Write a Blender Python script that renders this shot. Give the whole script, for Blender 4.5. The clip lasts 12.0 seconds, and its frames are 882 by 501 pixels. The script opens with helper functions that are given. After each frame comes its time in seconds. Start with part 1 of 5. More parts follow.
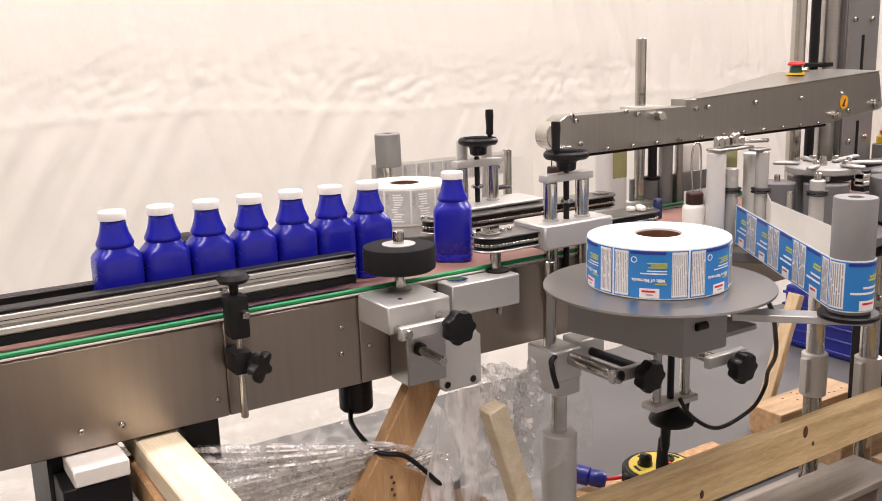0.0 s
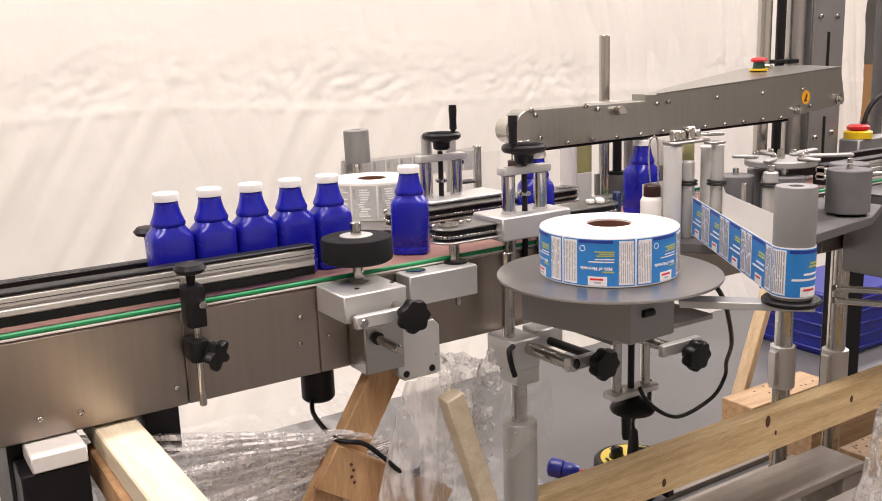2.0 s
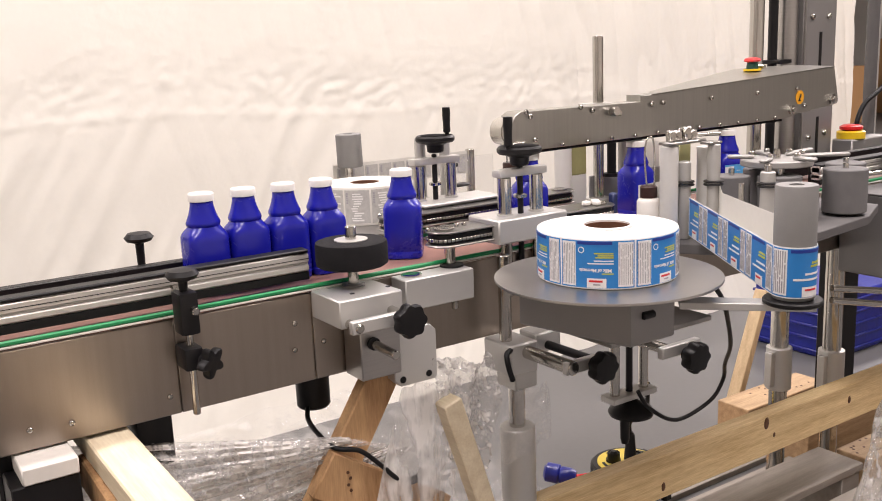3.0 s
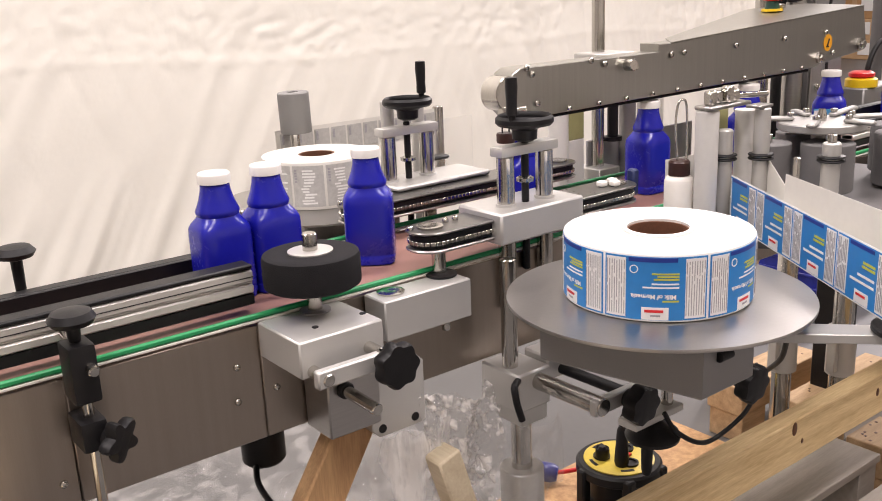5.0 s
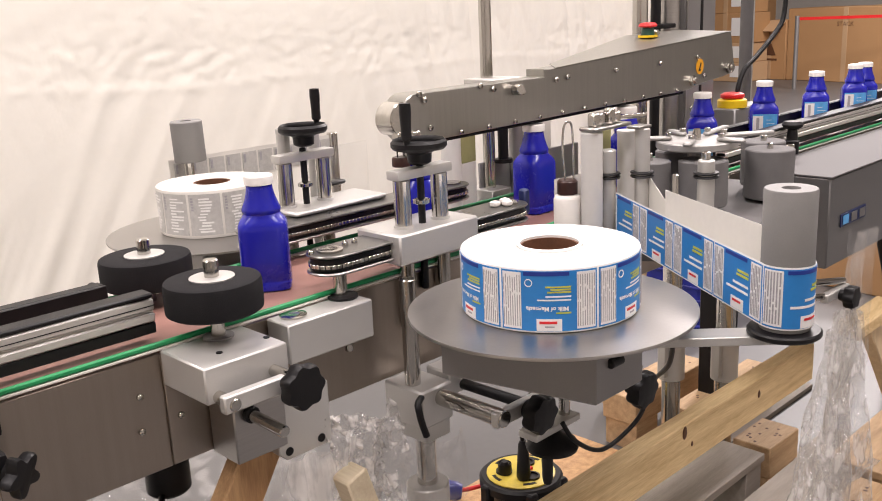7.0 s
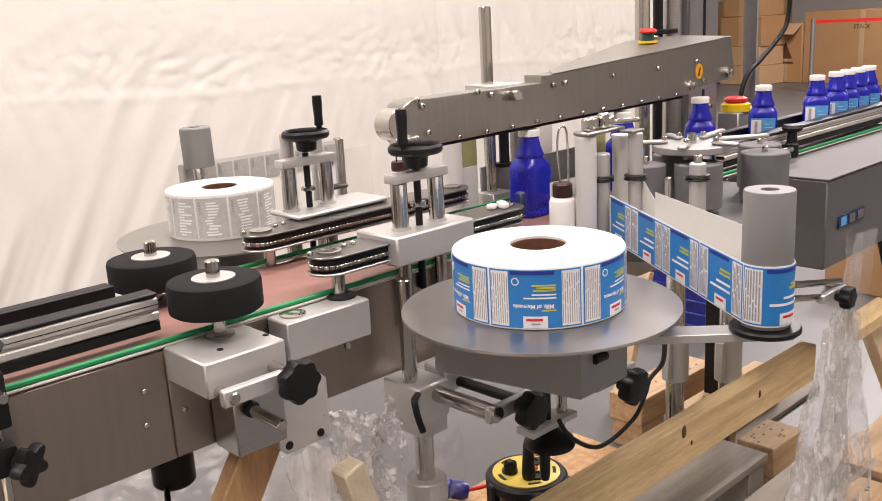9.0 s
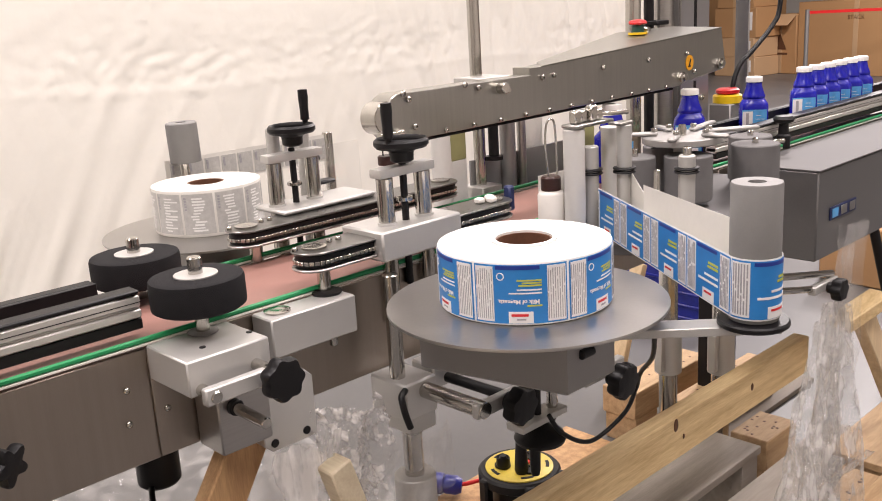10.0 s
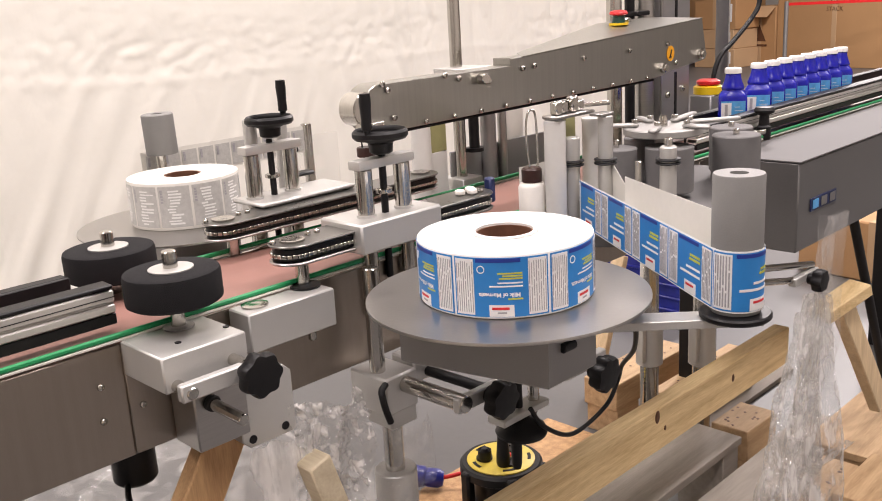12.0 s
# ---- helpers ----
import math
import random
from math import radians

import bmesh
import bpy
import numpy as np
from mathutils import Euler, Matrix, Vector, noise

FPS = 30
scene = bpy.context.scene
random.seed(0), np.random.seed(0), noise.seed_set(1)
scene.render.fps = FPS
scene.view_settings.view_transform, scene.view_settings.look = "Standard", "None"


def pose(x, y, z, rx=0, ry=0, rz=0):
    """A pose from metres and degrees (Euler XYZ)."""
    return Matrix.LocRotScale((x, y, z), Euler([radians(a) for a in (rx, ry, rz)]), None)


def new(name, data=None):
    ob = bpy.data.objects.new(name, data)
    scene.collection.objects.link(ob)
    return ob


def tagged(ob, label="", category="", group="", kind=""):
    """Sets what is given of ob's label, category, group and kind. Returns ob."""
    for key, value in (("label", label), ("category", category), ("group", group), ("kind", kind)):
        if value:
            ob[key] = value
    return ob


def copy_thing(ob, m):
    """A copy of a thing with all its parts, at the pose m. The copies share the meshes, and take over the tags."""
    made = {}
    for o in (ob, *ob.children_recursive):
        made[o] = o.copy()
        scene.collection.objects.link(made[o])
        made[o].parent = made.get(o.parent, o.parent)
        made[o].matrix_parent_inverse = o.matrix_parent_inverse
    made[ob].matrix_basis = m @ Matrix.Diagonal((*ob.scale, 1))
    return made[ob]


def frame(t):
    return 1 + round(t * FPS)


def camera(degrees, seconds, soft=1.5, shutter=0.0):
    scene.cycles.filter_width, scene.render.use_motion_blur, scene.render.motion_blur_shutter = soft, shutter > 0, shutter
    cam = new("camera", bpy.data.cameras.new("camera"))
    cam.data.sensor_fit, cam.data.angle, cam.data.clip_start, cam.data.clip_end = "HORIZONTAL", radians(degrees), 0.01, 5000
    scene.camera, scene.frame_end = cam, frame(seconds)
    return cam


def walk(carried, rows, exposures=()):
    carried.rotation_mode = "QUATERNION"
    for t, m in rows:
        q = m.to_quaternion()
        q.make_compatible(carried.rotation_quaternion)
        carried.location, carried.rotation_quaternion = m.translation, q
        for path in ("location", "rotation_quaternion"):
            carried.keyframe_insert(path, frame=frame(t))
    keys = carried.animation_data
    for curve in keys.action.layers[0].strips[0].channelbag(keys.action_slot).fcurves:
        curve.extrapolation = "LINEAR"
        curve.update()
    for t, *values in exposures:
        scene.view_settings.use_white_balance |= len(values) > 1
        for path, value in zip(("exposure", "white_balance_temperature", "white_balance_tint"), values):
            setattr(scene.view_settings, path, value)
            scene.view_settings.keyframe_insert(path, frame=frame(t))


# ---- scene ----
cam = camera(50.99, 12.0, soft=1.0)
PATH = [
    (0, pose(-0.6161, -1.2743, 1.3722, 77.60, 1.74, -32.87)),
    (0.5, pose(-0.6019, -1.2965, 1.3637, 78.00, 1.92, -32.64)),
    (1, pose(-0.5895, -1.3105, 1.3611, 77.97, 1.94, -32.66)),
    (1.5, pose(-0.5858, -1.3211, 1.3624, 77.60, 1.76, -33.08)),
    (2, pose(-0.5855, -1.3334, 1.3596, 77.69, 1.92, -33.39)),
    (2.5, pose(-0.5880, -1.3367, 1.3574, 78.19, 2.24, -33.73)),
    (3, pose(-0.5824, -1.3119, 1.3521, 78.01, 2.37, -34.09)),
    (5, pose(-0.4145, -0.9466, 1.3617, 74.00, 2.47, -38.23)),
    (5.5, pose(-0.4096, -0.9397, 1.3586, 74.63, 2.17, -40.80)),
    (6, pose(-0.4105, -0.9389, 1.3611, 74.51, 2.09, -42.22)),
    (6.5, pose(-0.4215, -0.9485, 1.3630, 74.68, 2.19, -43.81)),
    (7, pose(-0.4393, -0.9678, 1.3649, 75.27, 2.61, -44.95)),
    (9, pose(-0.4463, -1.0200, 1.3689, 75.62, 3.02, -43.93)),
    (9.5, pose(-0.4375, -1.0209, 1.3684, 75.49, 3.20, -44.05)),
    (10, pose(-0.4273, -1.0204, 1.3667, 75.20, 3.35, -44.25)),
    (10.5, pose(-0.4226, -1.0215, 1.3666, 74.97, 3.30, -44.53)),
    (11, pose(-0.4181, -1.0225, 1.3662, 74.82, 3.36, -44.85)),
    (11.5, pose(-0.4174, -1.0175, 1.3646, 74.81, 3.40, -45.19)),
    (12, pose(-0.4156, -1.0115, 1.3638, 74.63, 3.24, -45.40)),
]
walk(cam, PATH)

# ---------------------------------------------------------------- light
world = bpy.data.worlds.new("hall_air")
scene.world = world
world.use_nodes = True
world.node_tree.nodes["Background"].inputs[0].default_value = (1.0, 0.95, 0.9, 1)
world.node_tree.nodes["Background"].inputs[1].default_value = 0.01
scene.view_settings.exposure = 0.0


def hall_lamp(x, y, power, sx=1.6, sy=0.5):
    d = bpy.data.lights.new("ceiling_tube", "AREA")
    d.shape, d.size, d.size_y, d.energy, d.color = "RECTANGLE", sx, sy, power, (1.0, 0.90, 0.885)
    o = new("ceiling_tube", d)
    o.location = (x, y, 4.28)
    return o


LAMPS = [(-1.6, -1.6), (1.2, -1.6), (4.4, -1.6), (-1.6, 0.9), (1.2, 0.9), (4.4, 0.9), (7.5, 2.5), (10.5, 2.5)]
for lx, ly in LAMPS:
    hall_lamp(lx, ly, 92.0 if lx < 5 else 320.0)


# ---------------------------------------------------------------- materials
def mat(name, col, rough=0.5, metal=0.0, vary=0.12, scale=18.0, bump=0.0, bscale=120.0, stretch=(1, 1, 1), col2=None, trans=0.0,
        alpha=1.0, spec=0.5, rvary=0.1):
    m = bpy.data.materials.new(name)
    m.use_nodes = True
    nt = m.node_tree
    bs = nt.nodes["Principled BSDF"]
    tc = nt.nodes.new("ShaderNodeTexCoord")
    mp = nt.nodes.new("ShaderNodeMapping")
    mp.inputs["Scale"].default_value = stretch
    nt.links.new(tc.outputs["Object"], mp.inputs["Vector"])
    n1 = nt.nodes.new("ShaderNodeTexNoise")
    n1.inputs["Scale"].default_value, n1.inputs["Detail"].default_value = scale, 6
    n2 = nt.nodes.new("ShaderNodeTexNoise")
    n2.inputs["Scale"].default_value, n2.inputs["Detail"].default_value = bscale, 4
    nt.links.new(mp.outputs[0], n1.inputs["Vector"])
    nt.links.new(mp.outputs[0], n2.inputs["Vector"])
    rp = nt.nodes.new("ShaderNodeValToRGB")
    a = [c * (1 - vary) for c in col]
    b = col2 if col2 else [min(1, c * (1 + vary)) for c in col]
    rp.color_ramp.elements[0].position, rp.color_ramp.elements[1].position = 0.32, 0.7
    rp.color_ramp.elements[0].color, rp.color_ramp.elements[1].color = (*a, 1), (*b, 1)
    mx = nt.nodes.new("ShaderNodeMath")
    mx.operation = "MULTIPLY_ADD"
    mx.inputs[1].default_value, mx.inputs[2].default_value = 0.35, 0.0
    nt.links.new(n2.outputs[0], mx.inputs[0])
    ad = nt.nodes.new("ShaderNodeMath")
    ad.operation = "MULTIPLY_ADD"
    ad.inputs[1].default_value = 0.65
    nt.links.new(n1.outputs[0], ad.inputs[0])
    nt.links.new(mx.outputs[0], ad.inputs[2])
    nt.links.new(ad.outputs[0], rp.inputs[0])
    nt.links.new(rp.outputs[0], bs.inputs["Base Color"])
    rr = nt.nodes.new("ShaderNodeMapRange")
    rr.inputs["To Min"].default_value, rr.inputs["To Max"].default_value = max(0.02, rough - rvary), min(1, rough + rvary)
    nt.links.new(ad.outputs[0], rr.inputs["Value"])
    nt.links.new(rr.outputs[0], bs.inputs["Roughness"])
    bs.inputs["Metallic"].default_value = metal
    bs.inputs["Specular IOR Level"].default_value = spec
    bs.inputs["Transmission Weight"].default_value = trans
    bs.inputs["Alpha"].default_value = alpha
    if bump:
        bp = nt.nodes.new("ShaderNodeBump")
        bp.inputs["Strength"].default_value, bp.inputs["Distance"].default_value = bump, 0.002
        nt.links.new(n2.outputs[0], bp.inputs["Height"])
        nt.links.new(bp.outputs[0], bs.inputs["Normal"])
    return m


M_STEEL = mat("brushed_stainless", (0.42, 0.405, 0.39), 0.33, 1.0, 0.07, 6, 0.08, 90, (2, 2, 60))
M_PLATE = mat("conveyor_stainless", (0.345, 0.30, 0.26), 0.34, 1.0, 0.06, 3, 0.06, 60, (30, 1, 1))
M_ARM = mat("arm_stainless", (0.40, 0.39, 0.36), 0.32, 1.0, 0.06, 4, 0.06, 80, (40, 1, 1))
M_DARKSTEEL = mat("dark_belt_plate", (0.20, 0.195, 0.185), 0.30, 0.9, 0.07, 8, 0.05, 200)
M_CHROME = mat("polished_shaft", (0.52, 0.50, 0.465), 0.17, 1.0, 0.10, 6, 0, 100, (30, 30, 1))
M_ALU = mat("anodised_aluminium", (0.56, 0.55, 0.53), 0.42, 0.55, 0.05, 14, 0.10, 700)
M_ALUDK = mat("grey_anodised_metal", (0.30, 0.29, 0.285), 0.45, 0.6, 0.06, 10, 0.08, 500)
M_HOUSE = mat("grey_housing_steel", (0.19, 0.185, 0.185), 0.36, 0.6, 0.07, 4, 0.05, 300)
M_HUB = mat("dull_hub_aluminium", (0.40, 0.39, 0.375), 0.45, 0.5, 0.06, 14, 0.1, 500)
M_MOTOR = mat("grey_painted_box", (0.27, 0.262, 0.26), 0.40, 0.25, 0.05, 10, 0.06, 500)
M_EXTR = mat("rail_extrusion", (0.60, 0.58, 0.55), 0.36, 0.6, 0.06, 8, 0.05, 120, (1, 30, 30))
M_BLACK = mat("black_plastic", (0.007, 0.0065, 0.0075), 0.44, 0, 0.2, 30, 0.08, 400, spec=0.3)
M_RUBBER = mat("black_foam_rubber", (0.011, 0.0105, 0.012), 0.85, 0, 0.25, 60, 0.5, 900, spec=0.25)
M_GREYFOAM = mat("grey_foam", (0.155, 0.15, 0.15), 0.9, 0, 0.10, 40, 0.35, 900)
M_GREYDRUM = mat("grey_roller", (0.22, 0.215, 0.21), 0.62, 0.1, 0.07, 20, 0.15, 600)
M_BELT = mat("brown_slat_belt", (0.27, 0.14, 0.115), 0.5, 0, 0.12, 20, 0.05, 200)
M_GREEN = mat("green_wear_strip", (0.012, 0.26, 0.085), 0.4, 0, 0.08, 30)
M_WHITEPL = mat("white_plastic", (0.80, 0.77, 0.72), 0.4, 0, 0.04, 20)
M_BLUE = mat("blue_bottle_plastic", (0.010, 0.012, 0.34), 0.27, 0, 0.05, 12, 0, 200, rvary=0.04)
M_CAP = mat("white_cap", (0.82, 0.80, 0.77), 0.38, 0, 0.03, 30)
M_PAPER = mat("white_paper", (0.84, 0.83, 0.81), 0.55, 0, 0.02, 60, 0.05, 900)
M_LINER = mat("white_liner", (0.74, 0.72, 0.67), 0.38, 0, 0.03, 30)
M_CORE = mat("brown_cardboard_core", (0.13, 0.055, 0.028), 0.8, 0, 0.2, 80, 0.2, 400)
M_LBLUE = mat("label_blue", (0.022, 0.205, 0.56), 0.38, 0, 0.06, 40)
M_LPALE = mat("label_pale_blue", (0.10, 0.36, 0.70), 0.36, 0, 0.14, 60)
M_LDARK = mat("label_dark_blue", (0.012, 0.035, 0.27), 0.38, 0, 0.06, 40)
M_LWHITE = mat("label_white", (0.80, 0.79, 0.79), 0.4, 0, 0.03, 60)
M_LGREY = mat("label_print_grey", (0.36, 0.35, 0.37), 0.5, 0, 0.2, 300)
M_LRED = mat("label_red", (0.62, 0.02, 0.025), 0.4, 0, 0.1, 40)
M_LYEL = mat("label_yellow", (0.50, 0.52, 0.06), 0.4, 0, 0.1, 40)
M_CLEAR = mat("clear_label_print", (0.50, 0.49, 0.47), 0.35, 0, 0.14, 120, 0.05, 500)
M_TARP = mat("white_tarpaulin", (0.84, 0.815, 0.745), 0.5, 0, 0.02, 2.6, 0.25, 55)
def add_creases(m):
    """Long slanting streak folds and fine crinkles of a hung plastic sheet."""
    nt = m.node_tree
    bs = nt.nodes["Principled BSDF"]
    tc = nt.nodes.new("ShaderNodeTexCoord")
    last = bs.inputs["Normal"].links[0].from_socket
    for turn, sc, stretch, kind, power, dist in ((24, 9.0, (1, 1, 0.06), "N", 0.10, 0.02), (-8, 7.0, (1, 1, 0.07), "N", 0.08, 0.02), (70, 7.0, (1, 1, 0.5), "V", 0.14, 0.010), (30, 15.0, (1, 1, 0.6), "V", 0.10, 0.006)):
        mp = nt.nodes.new("ShaderNodeMapping")
        mp.vector_type = "TEXTURE"
        mp.inputs["Rotation"].default_value = (0, radians(turn), 0)
        mp.inputs["Scale"].default_value = tuple(1 / q for q in stretch)
        nt.links.new(tc.outputs["Object"], mp.inputs["Vector"])
        if kind == "N":
            tx = nt.nodes.new("ShaderNodeTexNoise")
            tx.inputs["Scale"].default_value, tx.inputs["Detail"].default_value, tx.inputs["Distortion"].default_value = sc, 4, 0.5
        else:
            tx = nt.nodes.new("ShaderNodeTexVoronoi")
            tx.inputs["Scale"].default_value = sc
        nt.links.new(mp.outputs[0], tx.inputs["Vector"])
        bp = nt.nodes.new("ShaderNodeBump")
        bp.inputs["Strength"].default_value, bp.inputs["Distance"].default_value = power, dist
        nt.links.new(tx.outputs[0], bp.inputs["Height"])
        nt.links.new(last, bp.inputs["Normal"])
        last = bp.outputs[0]
    nt.links.new(last, bs.inputs["Normal"])


add_creases(M_TARP)
M_FLOOR = mat("sealed_concrete", (0.12, 0.118, 0.119), 0.40, 0, 0.12, 2.0, 0.06, 40)
M_WALL = mat("painted_hall_wall", (0.66, 0.62, 0.57), 0.7, 0, 0.05, 2, 0.05, 50)
M_PINE = mat("sawn_pine", (0.66, 0.44, 0.20), 0.62, 0, 0.22, 3, 0.3, 24, (1.2, 16, 16), (0.88, 0.69, 0.39))
M_PINEV = mat("pale_pine", (0.68, 0.49, 0.28), 0.6, 0, 0.16, 3, 0.2, 22, (14, 14, 1.2), (0.84, 0.66, 0.42))
# pine made paler, the strong light on the beam put into its colour
M_BEAM = mat("pale_lit_pine", (0.74, 0.60, 0.40), 0.6, 0, 0.12, 3, 0.2, 22, (14, 1.2, 14), (0.90, 0.80, 0.60))
M_OLDPINE = mat("weathered_pine", (0.50, 0.27, 0.12), 0.7, 0, 0.30, 3, 0.3, 26, (14, 14, 1.4), (0.68, 0.43, 0.22))
# pine made browner, the shade low among the pallets put into its colour
M_BLOCK = mat("pallet_pine_shaded", (0.47, 0.30, 0.155), 0.7, 0, 0.22, 3, 0.3, 26, (1.4, 14, 14), (0.66, 0.46, 0.27))
M_GREYWOOD = mat("grey_wood", (0.30, 0.265, 0.23), 0.75, 0, 0.2, 3, 0.3, 26, (1.2, 14, 14))
M_KNOT = mat("wood_knot", (0.11, 0.045, 0.02), 0.6, 0, 0.3, 90, 0.2, 200)
M_CARD = mat("cardboard", (0.45, 0.255, 0.115), 0.8, 0, 0.07, 1.6, 0.1, 90)
M_CARDLT = mat("cardboard_light", (0.52, 0.34, 0.19), 0.8, 0, 0.07, 1.6, 0.1, 90)
M_RED = mat("red_plastic", (0.60, 0.012, 0.014), 0.35, 0, 0.08, 30)
M_YELLOW = mat("yellow_plastic", (0.78, 0.52, 0.012), 0.38, 0, 0.06, 30)
M_REELY = mat("reel_yellow", (0.60, 0.46, 0.06), 0.42, 0, 0.10, 30)
M_ORANGE = mat("orange_sticker", (0.80, 0.36, 0.01), 0.45, 0, 0.06, 30)
M_DKGREEN = mat("dark_green_plastic", (0.008, 0.05, 0.035), 0.4, 0, 0.1, 30)
M_BLUETARP = mat("blue_sheet", (0.010, 0.017, 0.22), 0.35, 0, 0.3, 14, 0.4, 50)
M_BROWNCAP = mat("dark_brown_cap", (0.04, 0.013, 0.009), 0.35, 0, 0.2, 30)
M_OLIVE = mat("olive_acrylic", (0.30, 0.29, 0.13), 0.3, 0, 0.1, 10)
M_SCREEN = mat("frosted_acrylic", (0.66, 0.645, 0.62), 0.35, 0, 0.04, 6)
M_LID = mat("dark_steel_lid", (0.12, 0.115, 0.115), 0.62, 0.0, 0.1, 5, 0.02, 60, spec=0.16)
M_DARKBLUE = mat("navy_plastic", (0.012, 0.022, 0.09), 0.4, 0, 0.1, 30)


def film_material(name, haze, gloss, scale, bump, draw=0.3, rough=0.07, dist=0.03):
    """Clear stretch film: see-through, with crumpled glints and a milky haze whitened to paint in more of them."""
    m = bpy.data.materials.new(name)
    m.use_nodes = True
    nt = m.node_tree
    out = nt.nodes["Material Output"]
    nt.nodes.remove(nt.nodes["Principled BSDF"])
    tr = nt.nodes.new("ShaderNodeBsdfTransparent")
    df = nt.nodes.new("ShaderNodeBsdfDiffuse")
    df.inputs["Color"].default_value = (0.95, 0.92, 0.89, 1)
    gl = nt.nodes.new("ShaderNodeBsdfGlossy")
    gl.inputs["Roughness"].default_value = rough
    tc = nt.nodes.new("ShaderNodeTexCoord")
    ns = nt.nodes.new("ShaderNodeTexNoise")
    ns.inputs["Scale"].default_value, ns.inputs["Detail"].default_value = scale, 5
    mp = nt.nodes.new("ShaderNodeMapping")
    mp.inputs["Scale"].default_value = (1.0, 1.0, draw)
    nt.links.new(tc.outputs["Object"], mp.inputs["Vector"])
    nt.links.new(mp.outputs[0], ns.inputs["Vector"])
    bp = nt.nodes.new("ShaderNodeBump")
    bp.inputs["Strength"].default_value, bp.inputs["Distance"].default_value = bump, dist
    nt.links.new(ns.outputs[0], bp.inputs["Height"])
    nt.links.new(bp.outputs[0], gl.inputs["Normal"])
    # haze sharpened into white streaks, which paint glints besides the film's own milkiness
    rr = nt.nodes.new("ShaderNodeMapRange")
    rr.inputs["From Min"].default_value, rr.inputs["From Max"].default_value = 0.47, 0.63
    rr.inputs["To Min"].default_value, rr.inputs["To Max"].default_value = haze * 0.4, haze * 2.6
    nt.links.new(ns.outputs[0], rr.inputs["Value"])
    m1 = nt.nodes.new("ShaderNodeMixShader")
    nt.links.new(rr.outputs[0], m1.inputs[0])
    nt.links.new(tr.outputs[0], m1.inputs[1])
    nt.links.new(df.outputs[0], m1.inputs[2])
    m2 = nt.nodes.new("ShaderNodeMixShader")
    m2.inputs[0].default_value = gloss
    nt.links.new(m1.outputs[0], m2.inputs[1])
    nt.links.new(gl.outputs[0], m2.inputs[2])
    nt.links.new(m2.outputs[0], out.inputs["Surface"])
    return m


M_FILM = film_material("stretch_film", 0.40, 0.34, 60, 1.0, 0.9, 0.14, 0.06)
M_DRAPE = film_material("hanging_film", 0.24, 0.28, 50, 1.0, 0.32, 0.15, 0.06)
M_FILM2 = film_material("creased_film", 0.27, 0.10, 30, 0.8, 0.3, 0.14)
M_GUARD = film_material("clear_guard_acrylic", 0.10, 0.05, 4, 0.0)
M_FOLD = film_material("film_fold", 0.60, 0.08, 60, 0.3, 0.3)
M_BAG = film_material("clear_bag", 0.07, 0.14, 44, 1.0, 0.5, 0.12)
M_FILMTHIN = film_material("thin_film", 0.07, 0.05, 18, 0.5)


# ---------------------------------------------------------------- mesh tools
OFF = {}


def thing(name, loc, label, category, group="", kind=""):
    ob = new(name)
    ob.empty_display_size = 0.05
    ob.location = loc
    OFF[ob] = Vector(loc)
    return tagged(ob, label, category, group, kind)


def finish(bm, name, material, shift=None, smooth=True):
    if shift is not None:
        bmesh.ops.translate(bm, vec=-shift, verts=bm.verts)
    bmesh.ops.recalc_face_normals(bm, faces=bm.faces)
    me = bpy.data.meshes.new(name)
    bm.to_mesh(me)
    bm.free()
    me.materials.append(material)
    if smooth:
        for p in me.polygons:
            p.use_smooth = True
        me.set_sharp_from_angle(angle=radians(38))
    return me


def part(name, bm, material, parent, label=""):
    """One mesh under a thing or a part; the bmesh is in world coordinates."""
    ob = new(name, finish(bm, name, material, OFF[parent]))
    ob.parent = parent
    OFF[ob] = OFF[parent]
    return tagged(ob, label)


def solo(name, bm, material, label, category, group="", kind=""):
    ob = new(name, finish(bm, name, material))
    OFF[ob] = Vector((0, 0, 0))
    return tagged(ob, label, category, group, kind)


def bx(a, b, bev=0.002, bm=None, m=None, seg=1):
    """Bevelled box from corner a to corner b."""
    bm = bm or bmesh.new()
    c = [(a[i] + b[i]) / 2 for i in range(3)]
    s = [abs(b[i] - a[i]) for i in range(3)]
    g = bmesh.ops.create_cube(bm, size=1.0)["verts"]
    bmesh.ops.scale(bm, vec=s, verts=g)
    if bev:
        es = list({e for v in g for e in v.link_edges})
        r = bmesh.ops.bevel(bm, geom=es, offset=min(bev, min(s) * 0.4), segments=seg, affect="EDGES", profile=0.6)
        g = list({v for f in r["faces"] for v in f.verts} | {v for v in g if v.is_valid})
    bmesh.ops.translate(bm, vec=c, verts=g)
    if m is not None:
        bmesh.ops.transform(bm, matrix=m, verts=g)
    return bm


